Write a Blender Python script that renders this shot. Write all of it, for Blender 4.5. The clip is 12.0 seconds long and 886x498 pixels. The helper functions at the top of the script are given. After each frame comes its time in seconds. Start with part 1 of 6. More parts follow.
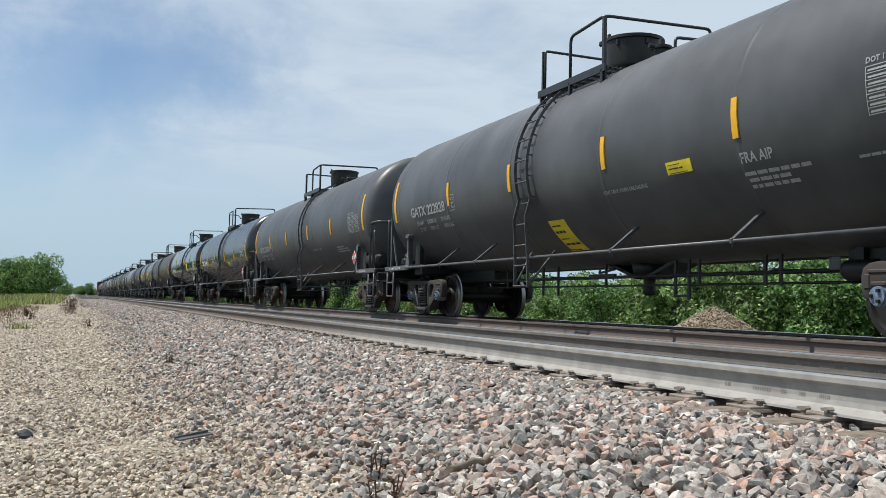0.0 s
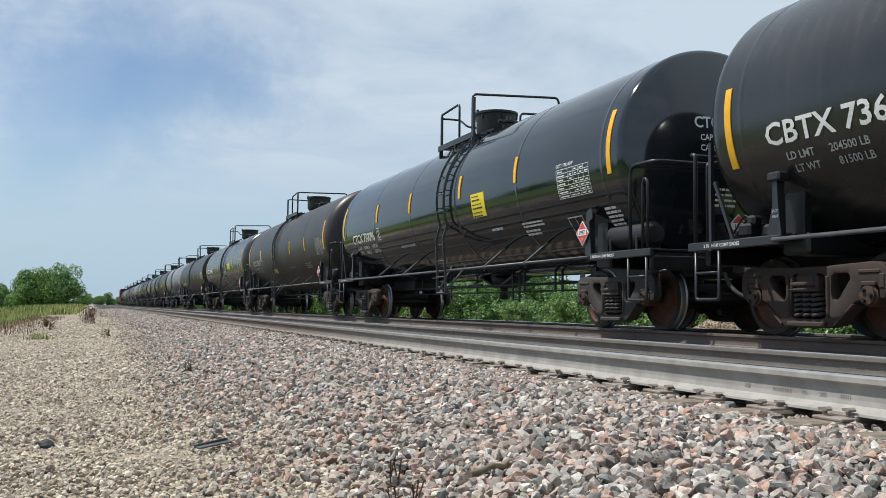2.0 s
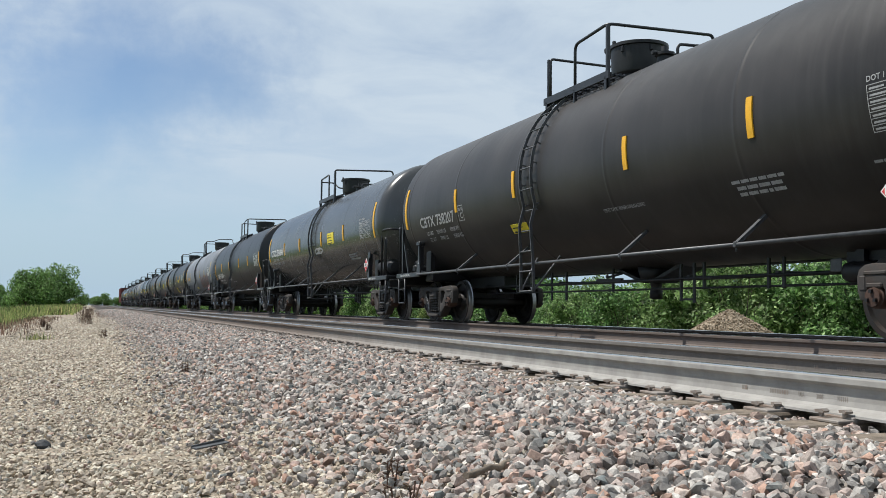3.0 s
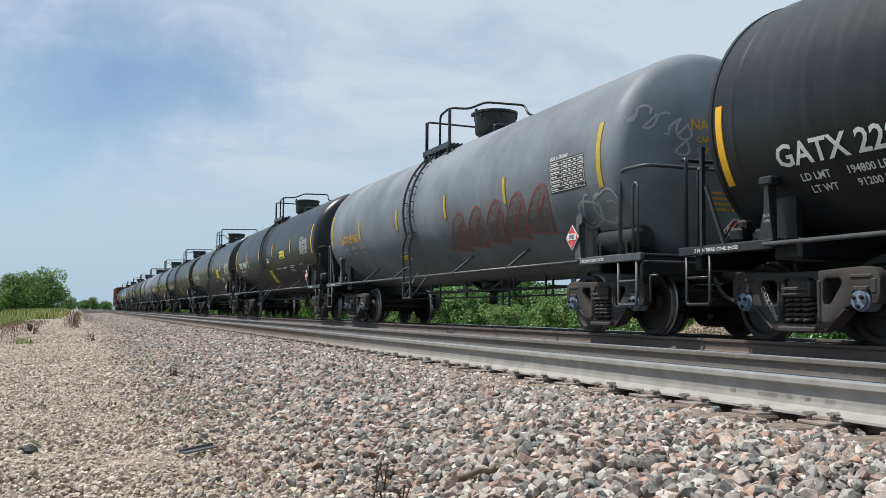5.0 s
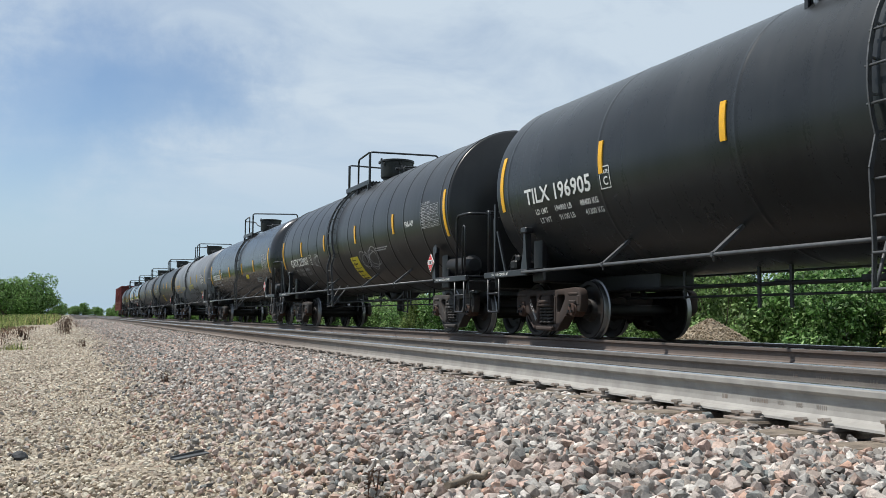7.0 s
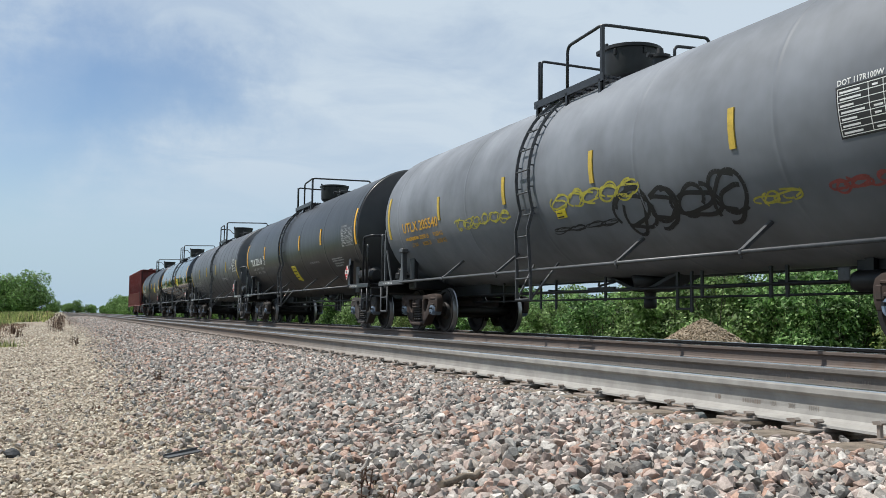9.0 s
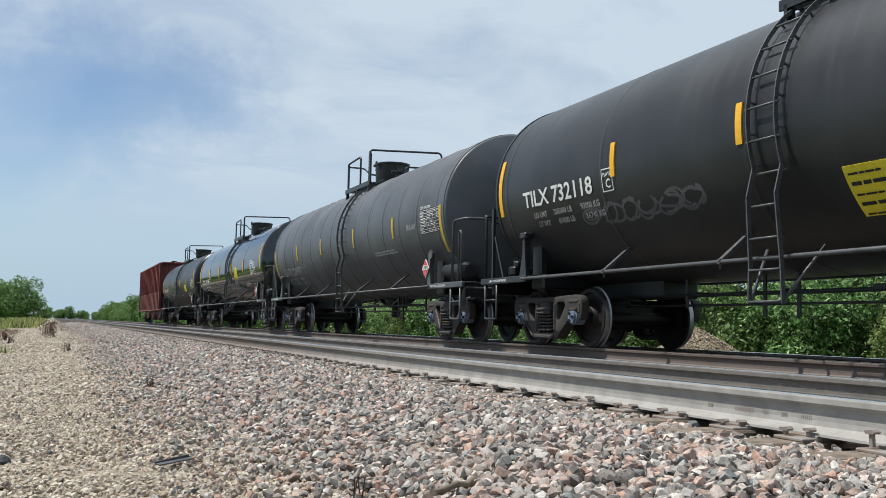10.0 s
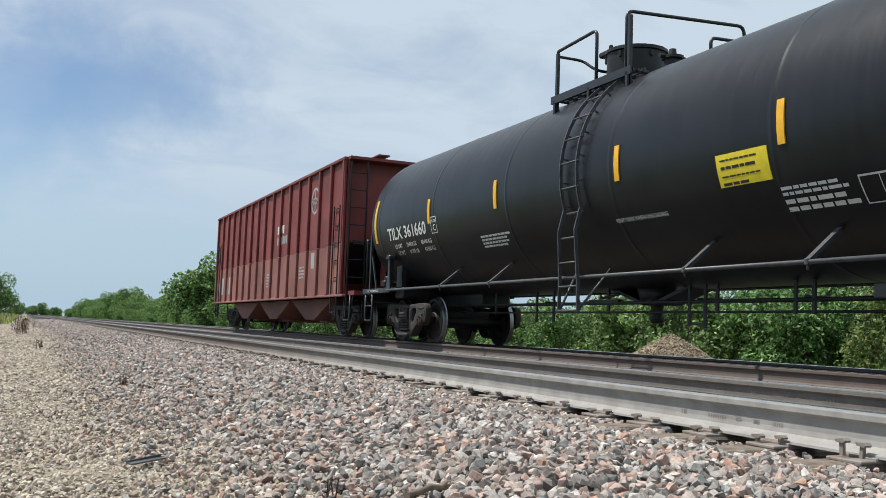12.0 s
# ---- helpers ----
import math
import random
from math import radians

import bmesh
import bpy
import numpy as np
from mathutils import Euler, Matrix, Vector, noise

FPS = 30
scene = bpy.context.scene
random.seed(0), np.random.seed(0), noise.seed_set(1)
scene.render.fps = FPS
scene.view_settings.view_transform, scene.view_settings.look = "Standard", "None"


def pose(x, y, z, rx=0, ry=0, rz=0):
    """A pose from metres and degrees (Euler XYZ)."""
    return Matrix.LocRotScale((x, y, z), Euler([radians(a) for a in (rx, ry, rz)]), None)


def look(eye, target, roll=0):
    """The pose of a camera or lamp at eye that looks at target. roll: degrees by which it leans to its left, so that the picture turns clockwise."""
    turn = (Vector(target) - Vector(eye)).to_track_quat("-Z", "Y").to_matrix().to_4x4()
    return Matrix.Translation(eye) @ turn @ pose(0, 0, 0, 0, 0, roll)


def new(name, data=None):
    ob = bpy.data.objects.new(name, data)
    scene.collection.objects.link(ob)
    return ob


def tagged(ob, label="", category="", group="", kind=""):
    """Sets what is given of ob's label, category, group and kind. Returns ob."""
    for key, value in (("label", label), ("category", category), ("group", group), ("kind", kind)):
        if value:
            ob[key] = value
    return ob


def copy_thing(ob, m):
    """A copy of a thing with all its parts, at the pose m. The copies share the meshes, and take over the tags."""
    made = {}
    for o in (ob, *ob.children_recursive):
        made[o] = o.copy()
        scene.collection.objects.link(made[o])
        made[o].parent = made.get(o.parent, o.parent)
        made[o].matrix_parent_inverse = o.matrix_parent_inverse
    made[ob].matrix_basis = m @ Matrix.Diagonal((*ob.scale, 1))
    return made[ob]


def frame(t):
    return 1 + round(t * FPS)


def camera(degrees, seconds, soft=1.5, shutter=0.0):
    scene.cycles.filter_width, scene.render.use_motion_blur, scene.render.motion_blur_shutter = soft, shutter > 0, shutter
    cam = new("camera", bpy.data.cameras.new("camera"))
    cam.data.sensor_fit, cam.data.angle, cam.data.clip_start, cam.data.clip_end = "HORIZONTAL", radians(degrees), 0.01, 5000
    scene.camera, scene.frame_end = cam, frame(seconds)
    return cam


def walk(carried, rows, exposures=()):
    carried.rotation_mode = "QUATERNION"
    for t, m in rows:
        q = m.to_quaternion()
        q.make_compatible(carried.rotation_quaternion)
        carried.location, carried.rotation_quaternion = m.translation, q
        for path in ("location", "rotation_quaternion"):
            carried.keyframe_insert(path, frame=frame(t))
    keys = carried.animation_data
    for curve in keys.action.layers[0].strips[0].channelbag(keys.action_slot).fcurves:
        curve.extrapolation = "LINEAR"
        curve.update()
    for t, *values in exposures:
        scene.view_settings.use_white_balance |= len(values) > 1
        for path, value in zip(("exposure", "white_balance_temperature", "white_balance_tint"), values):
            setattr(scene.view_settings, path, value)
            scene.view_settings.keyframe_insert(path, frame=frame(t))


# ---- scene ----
cam = camera(50.7, 12.0, soft=0.5)
EYE = (0.0, 0.0, 0.293)


def aim(yaw, pitch, roll):
    return pose(EYE[0], EYE[1], EYE[2], 90 + pitch, roll, yaw)


# the camera stands on the ballast and only turns a little
walk(cam, [
    (0.0, aim(-21.52, 3.30, -1.32)), (0.5, aim(-20.70, 3.20, -1.28)), (1.0, aim(-20.54, 3.54, -0.91)),
    (1.5, aim(-20.47, 3.61, -0.66)), (2.0, aim(-20.49, 3.59, -0.54)), (2.5, aim(-20.47, 3.49, -0.55)),
    (3.0, aim(-20.65, 3.66, -0.66)), (5.0, aim(-21.31, 3.88, -0.59)), (5.5, aim(-21.55, 3.99, -0.59)),
    (6.0, aim(-21.59, 3.97, -0.67)), (6.5, aim(-21.68, 4.15, -0.60)), (7.0, aim(-21.78, 4.25, -0.61)),
    (9.0, aim(-22.15, 4.20, -0.89)), (9.5, aim(-22.46, 4.32, -1.09)), (10.0, aim(-22.56, 4.67, -1.10)),
    (10.5, aim(-22.61, 4.71, -1.02)), (11.0, aim(-22.71, 4.45, -1.04)), (11.5, aim(-22.99, 4.44, -1.19)),
    (12.0, aim(-24.00, 4.88, -2.00))])

# ---------------------------------------------------------------- light
SUN_WAY = Vector((-0.42, 0.27, 0.86)).normalized()          # towards the sun
sun = new("sun", bpy.data.lights.new("sun", "SUN"))
sun.data.energy, sun.data.angle, sun.data.color = 5.0, radians(0.6), (1.0, 0.97, 0.915)
sun.matrix_world = look((0, 0, 30), Vector((0, 0, 30)) - SUN_WAY)


def make_world():
    w = bpy.data.worlds.new("sky")
    scene.world = w
    w.use_nodes = True
    nt = w.node_tree
    nt.nodes.clear()
    N, Lk = nt.nodes.new, nt.links.new
    out, bg = N("ShaderNodeOutputWorld"), N("ShaderNodeBackground")
    sky = N("ShaderNodeTexSky")
    sky.sky_type, sky.sun_disc = "NISHITA", False
    sky.sun_elevation = math.asin(SUN_WAY.z)
    sky.sun_rotation = math.atan2(SUN_WAY.x, SUN_WAY.y)
    sky.air_density, sky.dust_density, sky.ozone_density = 1.0, 0.4, 3.0
    co = N("ShaderNodeTexCoord")
    # thin high cloud: streaks of two sizes, flattened towards the horizon
    sep, flat = N("ShaderNodeSeparateXYZ"), N("ShaderNodeCombineXYZ")
    Lk(co.outputs["Generated"], sep.inputs[0])
    den = N("ShaderNodeMath"); den.operation = "ADD"; den.inputs[1].default_value = 0.22
    Lk(sep.outputs["Z"], den.inputs[0])
    for i, ax in enumerate("XY"):
        d = N("ShaderNodeMath"); d.operation = "DIVIDE"
        Lk(sep.outputs[ax], d.inputs[0]); Lk(den.outputs[0], d.inputs[1]); Lk(d.outputs[0], flat.inputs[i])
    mp = N("ShaderNodeMapping")
    mp.inputs["Location"].default_value = SKY_SHIFT
    mp.inputs["Rotation"].default_value = (0, 0, radians(-35))
    mp.inputs["Scale"].default_value = (0.95, 1.25, 1)
    Lk(flat.outputs[0], mp.inputs[0])
    n1, n2 = N("ShaderNodeTexNoise"), N("ShaderNodeTexNoise")
    for n, s, dist in ((n1, 0.62, 0.35), (n2, 2.6, 0.9)):
        n.inputs["Scale"].default_value, n.inputs["Detail"].default_value = s, 6
        n.inputs["Roughness"].default_value, n.inputs["Distortion"].default_value = 0.58, dist
        Lk(mp.outputs[0], n.inputs["Vector"])
    mix = N("ShaderNodeMix"); mix.data_type = "FLOAT"; mix.inputs[0].default_value = 0.5
    Lk(n1.outputs[0], mix.inputs[2]); Lk(n2.outputs[0], mix.inputs[3])
    ramp = N("ShaderNodeValToRGB")
    ramp.color_ramp.elements[0].position, ramp.color_ramp.elements[1].position = 0.34, 0.60
    ramp.color_ramp.elements[0].color, ramp.color_ramp.elements[1].color = (0.42,) * 3 + (1,), (1.0,) * 3 + (1,)
    # the veil is thicker on the side beyond the tracks
    side = N("ShaderNodeMath"); side.operation = "MULTIPLY_ADD"
    side.inputs[1].default_value, side.inputs[2].default_value = 0.20, 0.02
    Lk(sep.outputs["X"], side.inputs[0])
    veil = N("ShaderNodeMath"); veil.operation = "ADD"
    Lk(mix.outputs[0], veil.inputs[0]); Lk(side.outputs[0], veil.inputs[1]); Lk(veil.outputs[0], ramp.inputs[0])
    # the cloud thins out towards the horizon
    low = N("ShaderNodeMapRange")
    low.interpolation_type = "SMOOTHSTEP"
    low.inputs["From Min"].default_value, low.inputs["From Max"].default_value = 0.02, 0.2
    low.inputs["To Min"].default_value, low.inputs["To Max"].default_value = 0.45, 1.0
    Lk(sep.outputs["Z"], low.inputs["Value"])
    thin = N("ShaderNodeMath"); thin.operation = "MULTIPLY"
    Lk(ramp.outputs[0], thin.inputs[0]); Lk(low.outputs[0], thin.inputs[1])
    # ragged blue gaps in the veil
    push = N("ShaderNodeVectorMath"); push.operation = "MULTIPLY_ADD"
    push.inputs[1].default_value, push.inputs[2].default_value = (0.34, 0.0, 0.30), (-0.17, 0.0, -0.15)
    n3 = N("ShaderNodeTexNoise")
    n3.inputs["Scale"].default_value, n3.inputs["Detail"].default_value = 5.0, 7
    n3.inputs["Roughness"].default_value = 0.62
    Lk(co.outputs["Generated"], n3.inputs["Vector"]); Lk(n3.outputs["Color"], push.inputs[0])
    add = N("ShaderNodeVectorMath"); add.operation = "ADD"
    Lk(co.outputs["Generated"], add.inputs[0]); Lk(push.outputs[0], add.inputs[1])
    for centre, reach, least in BLUE_GAPS:
        off = N("ShaderNodeVectorMath"); off.operation = "DISTANCE"
        off.inputs[1].default_value = centre
        Lk(add.outputs[0], off.inputs[0])
        gap = N("ShaderNodeMapRange"); gap.interpolation_type = "SMOOTHSTEP"
        gap.inputs["From Min"].default_value, gap.inputs["From Max"].default_value = 0.0, reach
        gap.inputs["To Min"].default_value, gap.inputs["To Max"].default_value = least, 1.0
        Lk(off.outputs["Value"], gap.inputs["Value"])
        open_sky = N("ShaderNodeMath"); open_sky.operation = "MULTIPLY"
        Lk(thin.outputs[0], open_sky.inputs[0]); Lk(gap.outputs[0], open_sky.inputs[1])
        thin = open_sky
    cl = N("ShaderNodeMix"); cl.data_type = "RGBA"
    cl.inputs[7].default_value = CLOUD
    Lk(thin.outputs[0], cl.inputs[0]); Lk(sky.outputs[0], cl.inputs[6])
    # pale blue haze along the horizon
    hz, hf = N("ShaderNodeMix"), N("ShaderNodeMapRange")
    hz.data_type, hf.interpolation_type = "RGBA", "SMOOTHSTEP"
    hf.inputs["From Min"].default_value, hf.inputs["From Max"].default_value = 0.0, 0.17
    hf.inputs["To Min"].default_value, hf.inputs["To Max"].default_value = 0.85, 0.0
    hz.inputs[7].default_value = HAZE
    Lk(sep.outputs["Z"], hf.inputs["Value"]); Lk(hf.outputs[0], hz.inputs[0]); Lk(cl.outputs[2], hz.inputs[6])
    Lk(hz.outputs[2], bg.inputs[0])
    bg.inputs[1].default_value = SKY_STRENGTH
    Lk(bg.outputs[0], out.inputs[0])


BLUE_GAPS = (((0.038, 0.977, 0.208), 0.15, 0.0), ((0.10, 0.964, 0.246), 0.10, 0.3), ((-0.043, 0.97, 0.238), 0.08, 0.4), ((0.165, 0.96, 0.223), 0.07, 0.6), ((-0.03, 0.99, 0.14), 0.11, 0.35))
SKY_SHIFT, CLOUD, HAZE, SKY_STRENGTH = (0.35, 0.1, 0.0), (5.45, 6.4, 7.35, 1), (3.7, 5.2, 6.6, 1), 0.108
make_world()
scene.view_settings.exposure = 0.0

# ---------------------------------------------------------------- materials


class Mat:
    """A small builder of node materials."""

    def __init__(self, name, rough=0.6, metal=0.0, spec=0.5):
        self.m = bpy.data.materials.new(name)
        self.m.use_nodes = True
        self.t = self.m.node_tree
        self.b = self.t.nodes["Principled BSDF"]
        self.b.inputs["Roughness"].default_value = rough
        self.b.inputs["Metallic"].default_value = metal
        self.b.inputs["Specular IOR Level"].default_value = spec
        self.co = self.t.nodes.new("ShaderNodeTexCoord")

    def n(self, kind):
        return self.t.nodes.new(kind)

    def link(self, a, b):
        self.t.links.new(a, b)

    def mapped(self, scale=(1, 1, 1), space="Object"):
        mp = self.n("ShaderNodeMapping")
        mp.inputs["Scale"].default_value = scale
        self.link(self.co.outputs[space], mp.inputs[0])
        return mp.outputs[0]

    def noise(self, scale, detail=5, rough=0.6, vec=None, dist=0.0):
        n = self.n("ShaderNodeTexNoise")
        n.inputs["Scale"].default_value, n.inputs["Detail"].default_value = scale, detail
        n.inputs["Roughness"].default_value, n.inputs["Distortion"].default_value = rough, dist
        self.link(vec if vec is not None else self.co.outputs["Object"], n.inputs["Vector"])
        return n.outputs[0]

    def ramp(self, fac, stops):
        r = self.n("ShaderNodeValToRGB")
        els = r.color_ramp.elements
        while len(els) < len(stops):
            els.new(0.5)
        for e, (p, c) in zip(els, stops):
            e.position = p
            e.color = (c, c, c, 1) if isinstance(c, (int, float)) else (*c, 1)
        self.link(fac, r.inputs[0])
        return r.outputs[0]

    def mix(self, fac, a, b, blend="MIX"):
        x = self.n("ShaderNodeMix")
        x.data_type, x.blend_type = "RGBA", blend
        for sock, v in ((x.inputs[0], fac), (x.inputs[6], a), (x.inputs[7], b)):
            if isinstance(v, (int, float)):
                sock.default_value = v if sock.type == "VALUE" else (v, v, v, 1)
            elif isinstance(v, tuple):
                sock.default_value = (*v, 1)
            else:
                self.link(v, sock)
        return x.outputs[2]

    def math(self, op, a, b):
        x = self.n("ShaderNodeMath")
        x.operation = op
        for sock, v in ((x.inputs[0], a), (x.inputs[1], b)):
            if isinstance(v, (int, float)):
                sock.default_value = v
            else:
                self.link(v, sock)
        return x.outputs[0]

    def color(self, out):
        if isinstance(out, tuple):
            self.b.inputs["Base Color"].default_value = (*out, 1)
        else:
            self.link(out, self.b.inputs["Base Color"])
        return self

    def rough(self, out):
        self.link(out, self.b.inputs["Roughness"])
        return self

    def bump(self, height, strength=0.3, dist=0.01):
        bp = self.n("ShaderNodeBump")
        bp.inputs["Strength"].default_value, bp.inputs["Distance"].default_value = strength, dist
        self.link(height, bp.inputs["Height"])
        self.link(bp.outputs[0], self.b.inputs["Normal"])
        return self


def tank_paint(name, rgb, rough, dirt=0.35, dust=(0.115, 0.113, 0.11), wave=0.05):
    """Aged enamel: faded patches, downward grime streaks, dust, a faint waviness of the plate."""
    m = Mat(name, rough, 0.0, 0.8 if rough < 0.28 else 0.36)
    big = m.noise(0.55, 4, 0.6)
    fine = m.noise(26, 6, 0.7)
    streak = m.noise(1.0, 5, 0.6, m.mapped((3.0, 7.0, 0.35)))
    faded = tuple(min(1, c * 1.35 + 0.006) for c in rgb)
    dark = tuple(c * 0.72 for c in rgb)
    c = m.mix(m.ramp(big, [(0.35, 0.0), (0.7, 1.0)]), dark, faded)
    c = m.mix(m.math("MULTIPLY", m.ramp(streak, [(0.48, 0.0), (0.75, 1.0)]), dirt * 0.25), c, dust)
    c = m.mix(m.math("MULTIPLY", m.ramp(fine, [(0.55, 0.0), (0.8, 1.0)]), dirt * 0.12), c, dust)
    m.color(c)
    r0 = max(0.03, rough - 0.06)
    m.rough(m.ramp(m.math("ADD", m.math("MULTIPLY", streak, 0.6), m.math("MULTIPLY", fine, 0.4)), [(0.3, r0), (0.75, min(1, rough + 0.07))]))
    m.bump(m.math("ADD", m.noise(1.3, 2, 0.4), m.math("MULTIPLY", fine, 0.02)), wave, 0.05)
    return m.m


def plain(name, rgb, rough=0.55, metal=0.0, var=0.25, scale=9.0, bump=0.15):
    m = Mat(name, rough, metal)
    a, b = m.noise(scale, 5), m.noise(scale * 9, 4)
    lo, hi = tuple(c * (1 - var) for c in rgb), tuple(min(1, c * (1 + var)) for c in rgb)
    m.color(m.mix(m.ramp(m.math("ADD", m.math("MULTIPLY", a, 0.65), m.math("MULTIPLY", b, 0.35)), [(0.35, 0.0), (0.65, 1.0)]), lo, hi))
    if bump:
        m.bump(b, bump, 0.003)
    return m.m


def rusty(name, rgb, rust=(0.11, 0.05, 0.03), amount=0.5, rough=0.7, metal=0.2):
    m = Mat(name, rough, metal)
    a, b = m.noise(5.0, 6, 0.7), m.noise(60, 4)
    c = m.mix(m.ramp(a, [(0.62 - amount * 0.3, 0.0), (0.72, 1.0)]), rgb, rust)
    m.color(m.mix(m.math("MULTIPLY", m.ramp(b, [(0.5, 0.0), (0.75, 1.0)]), 0.4), c, tuple(x * 1.8 for x in rust)))
    m.bump(m.math("ADD", a, m.math("MULTIPLY", b, 0.3)), 0.3, 0.004)
    return m.m


def stone_mat(name, stops, rough=0.85):
    m = Mat(name, rough, 0, 0.3)
    oi, ge = m.n("ShaderNodeObjectInfo"), m.n("ShaderNodeNewGeometry")
    r = m.math("FRACT", m.math("ADD", oi.outputs["Random"], ge.outputs["Random Per Island"]), 0.0)
    base = m.ramp(r, stops)
    g = m.noise(70, 5, 0.7)
    c = m.mix(m.ramp(g, [(0.3, 0.0), (0.7, 1.0)]), m.mix(1.0, base, (0.48, 0.48, 0.48), "MULTIPLY"), base)
    c = m.mix(m.math("MULTIPLY", m.ramp(m.noise(18, 3), [(0.5, 0.0), (0.75, 1.0)]), 0.35), c, (0.42, 0.38, 0.33))
    m.color(c)
    m.bump(m.math("ADD", m.noise(35, 4), m.math("MULTIPLY", g, 0.5)), 0.5, 0.006)
    return m.m


def ground_mat():
    """Gravel in the track bed, darkened as the shade between its stones, a paler tan gravel track beside it, grass and
    weeds further off.
    """
    m = Mat("ground_surface", 0.95, 0, 0.2)
    sep = m.n("ShaderNodeSeparateXYZ")
    m.link(m.co.outputs["Object"], sep.inputs[0])
    wob = m.math("MULTIPLY", m.math("SUBTRACT", m.noise(0.7, 4), 0.5), 1.6)
    x = m.math("ADD", sep.outputs["X"], wob)
    v = m.n("ShaderNodeTexVoronoi")
    v.inputs["Scale"].default_value = 24
    m.link(m.co.outputs["Object"], v.inputs["Vector"])
    # bed colour near black: carries the shade of the gaps between ballast stones
    shaded_bed = m.ramp(m.noise(9, 6), [(0.3, (0.025, 0.022, 0.020)), (0.55, (0.06, 0.052, 0.046)), (0.8, (0.12, 0.105, 0.092))])
    tan = m.ramp(m.noise(14, 7, 0.75), [(0.28, (0.08, 0.066, 0.048)), (0.55, (0.31, 0.26, 0.20)), (0.8, (0.60, 0.53, 0.42))])
    grass = m.ramp(m.noise(1.6, 7, 0.75), [(0.3, (0.05, 0.085, 0.02)), (0.55, (0.11, 0.16, 0.045)), (0.8, (0.22, 0.22, 0.09))])

    def step(a, b):
        mr = m.n("ShaderNodeMapRange")
        mr.inputs["From Min"].default_value, mr.inputs["From Max"].default_value = a, b
        m.link(x, mr.inputs["Value"])
        return mr.outputs[0]
    c = m.mix(step(0.35, 1.1), tan, shaded_bed)
    c = m.mix(step(-3.0, -1.7), grass, c)
    c = m.mix(step(12.6, 13.6), c, grass)
    m.color(c)
    m.bump(m.math("ADD", v.outputs["Distance"], m.noise(40, 4)), 0.6, 0.02)
    return m.m


M = {}
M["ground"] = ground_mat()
M["ballast"] = stone_mat("crushed_ballast", [(0.0, (0.10, 0.09, 0.085)), (0.12, (0.52, 0.49, 0.45)), (0.26, (0.56, 0.40, 0.335)), (0.38, (0.20, 0.225, 0.22)), (0.50, (0.48, 0.41, 0.35)),
                                             (0.60, (0.18, 0.165, 0.155)), (0.70, (0.80, 0.75, 0.68)), (0.80, (0.62, 0.385, 0.285)), (0.88, (0.29, 0.225, 0.19)), (1.0, (0.80, 0.75, 0.68))])
M["gravel"] = stone_mat("tan_gravel", [(0.0, (0.236, 0.190, 0.140)), (0.25, (0.684, 0.571, 0.427)), (0.5, (0.389, 0.327, 0.262)), (0.75, (0.850, 0.773, 0.622)), (1.0, (0.354, 0.256, 0.195))])
M["heap"] = stone_mat("brown_heap_gravel", [(0.0, (0.24, 0.18, 0.12)), (0.4, (0.46, 0.37, 0.26)), (0.7, (0.34, 0.27, 0.19)), (1.0, (0.56, 0.48, 0.36))])


def near_rail_mat():
    """Grey mill-scaled steel that turns rusty brown along the older lengths."""
    m = Mat("weathered_rail_steel", 0.65, 0, 0.4)
    a, b = m.noise(6, 5), m.noise(50, 4)
    grey = m.mix(m.ramp(a, [(0.35, 0.0), (0.65, 1.0)]), (0.265, 0.252, 0.232), (0.355, 0.34, 0.314))
    brown = m.mix(m.ramp(b, [(0.35, 0.0), (0.65, 1.0)]), (0.11, 0.085, 0.068), (0.18, 0.14, 0.112))
    sep, mr = m.n("ShaderNodeSeparateXYZ"), m.n("ShaderNodeMapRange")
    m.link(m.co.outputs["Object"], sep.inputs[0])
    m.link(m.math("ADD", sep.outputs["Y"], m.math("MULTIPLY", m.noise(0.8, 4), 5.0)), mr.inputs["Value"])
    mr.inputs["From Min"].default_value, mr.inputs["From Max"].default_value = 9.0, 19.0
    m.color(m.mix(mr.outputs[0], grey, brown))
    m.bump(b, 0.2, 0.003)
    return m.m


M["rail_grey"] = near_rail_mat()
M["rail_dull"] = plain("dull_brownish_rail_steel", (0.155, 0.14, 0.125), 0.7, 0.0, 0.2, 5, 0.2)
M["rail_brown"] = rusty("rusted_rail_steel", (0.13, 0.105, 0.092), (0.11, 0.078, 0.06), 0.45)
M["rail_top"] = plain("polished_rail_head", (0.62, 0.62, 0.61), 0.22, 1.0, 0.06, 20, 0.05)
M["plate"] = rusty("tie_plate_steel", (0.26, 0.235, 0.21), (0.17, 0.11, 0.075), 0.4)
M["timber"] = plain("weathered_tie_timber", (0.17, 0.135, 0.10), 0.9, 0, 0.5, 14, 0.8)
M["black"] = plain("black_steel_paint", (0.009, 0.009, 0.010), 0.5, 0.0, 0.4, 7, 0.1)
M["railing"] = plain("black_pipe_paint", (0.020, 0.021, 0.024), 0.38, 0.0, 0.3, 12, 0.08)
M["pipe_grey"] = plain("grey_pipe_paint", (0.075, 0.078, 0.082), 0.45, 0.0, 0.3, 8, 0.08)
M["truck"] = rusty("cast_steel_with_grime", (0.045, 0.041, 0.038), (0.055, 0.038, 0.03), 0.35, 0.75, 0.1)
M["truck_brown"] = rusty("cast_steel_with_rust", (0.036, 0.027, 0.023), (0.052, 0.030, 0.022), 0.75, 0.8, 0.1)
M["wheel"] = rusty("wheel_steel_dark", (0.016, 0.015, 0.014), (0.032, 0.019, 0.014), 0.35, 0.6, 0.3)
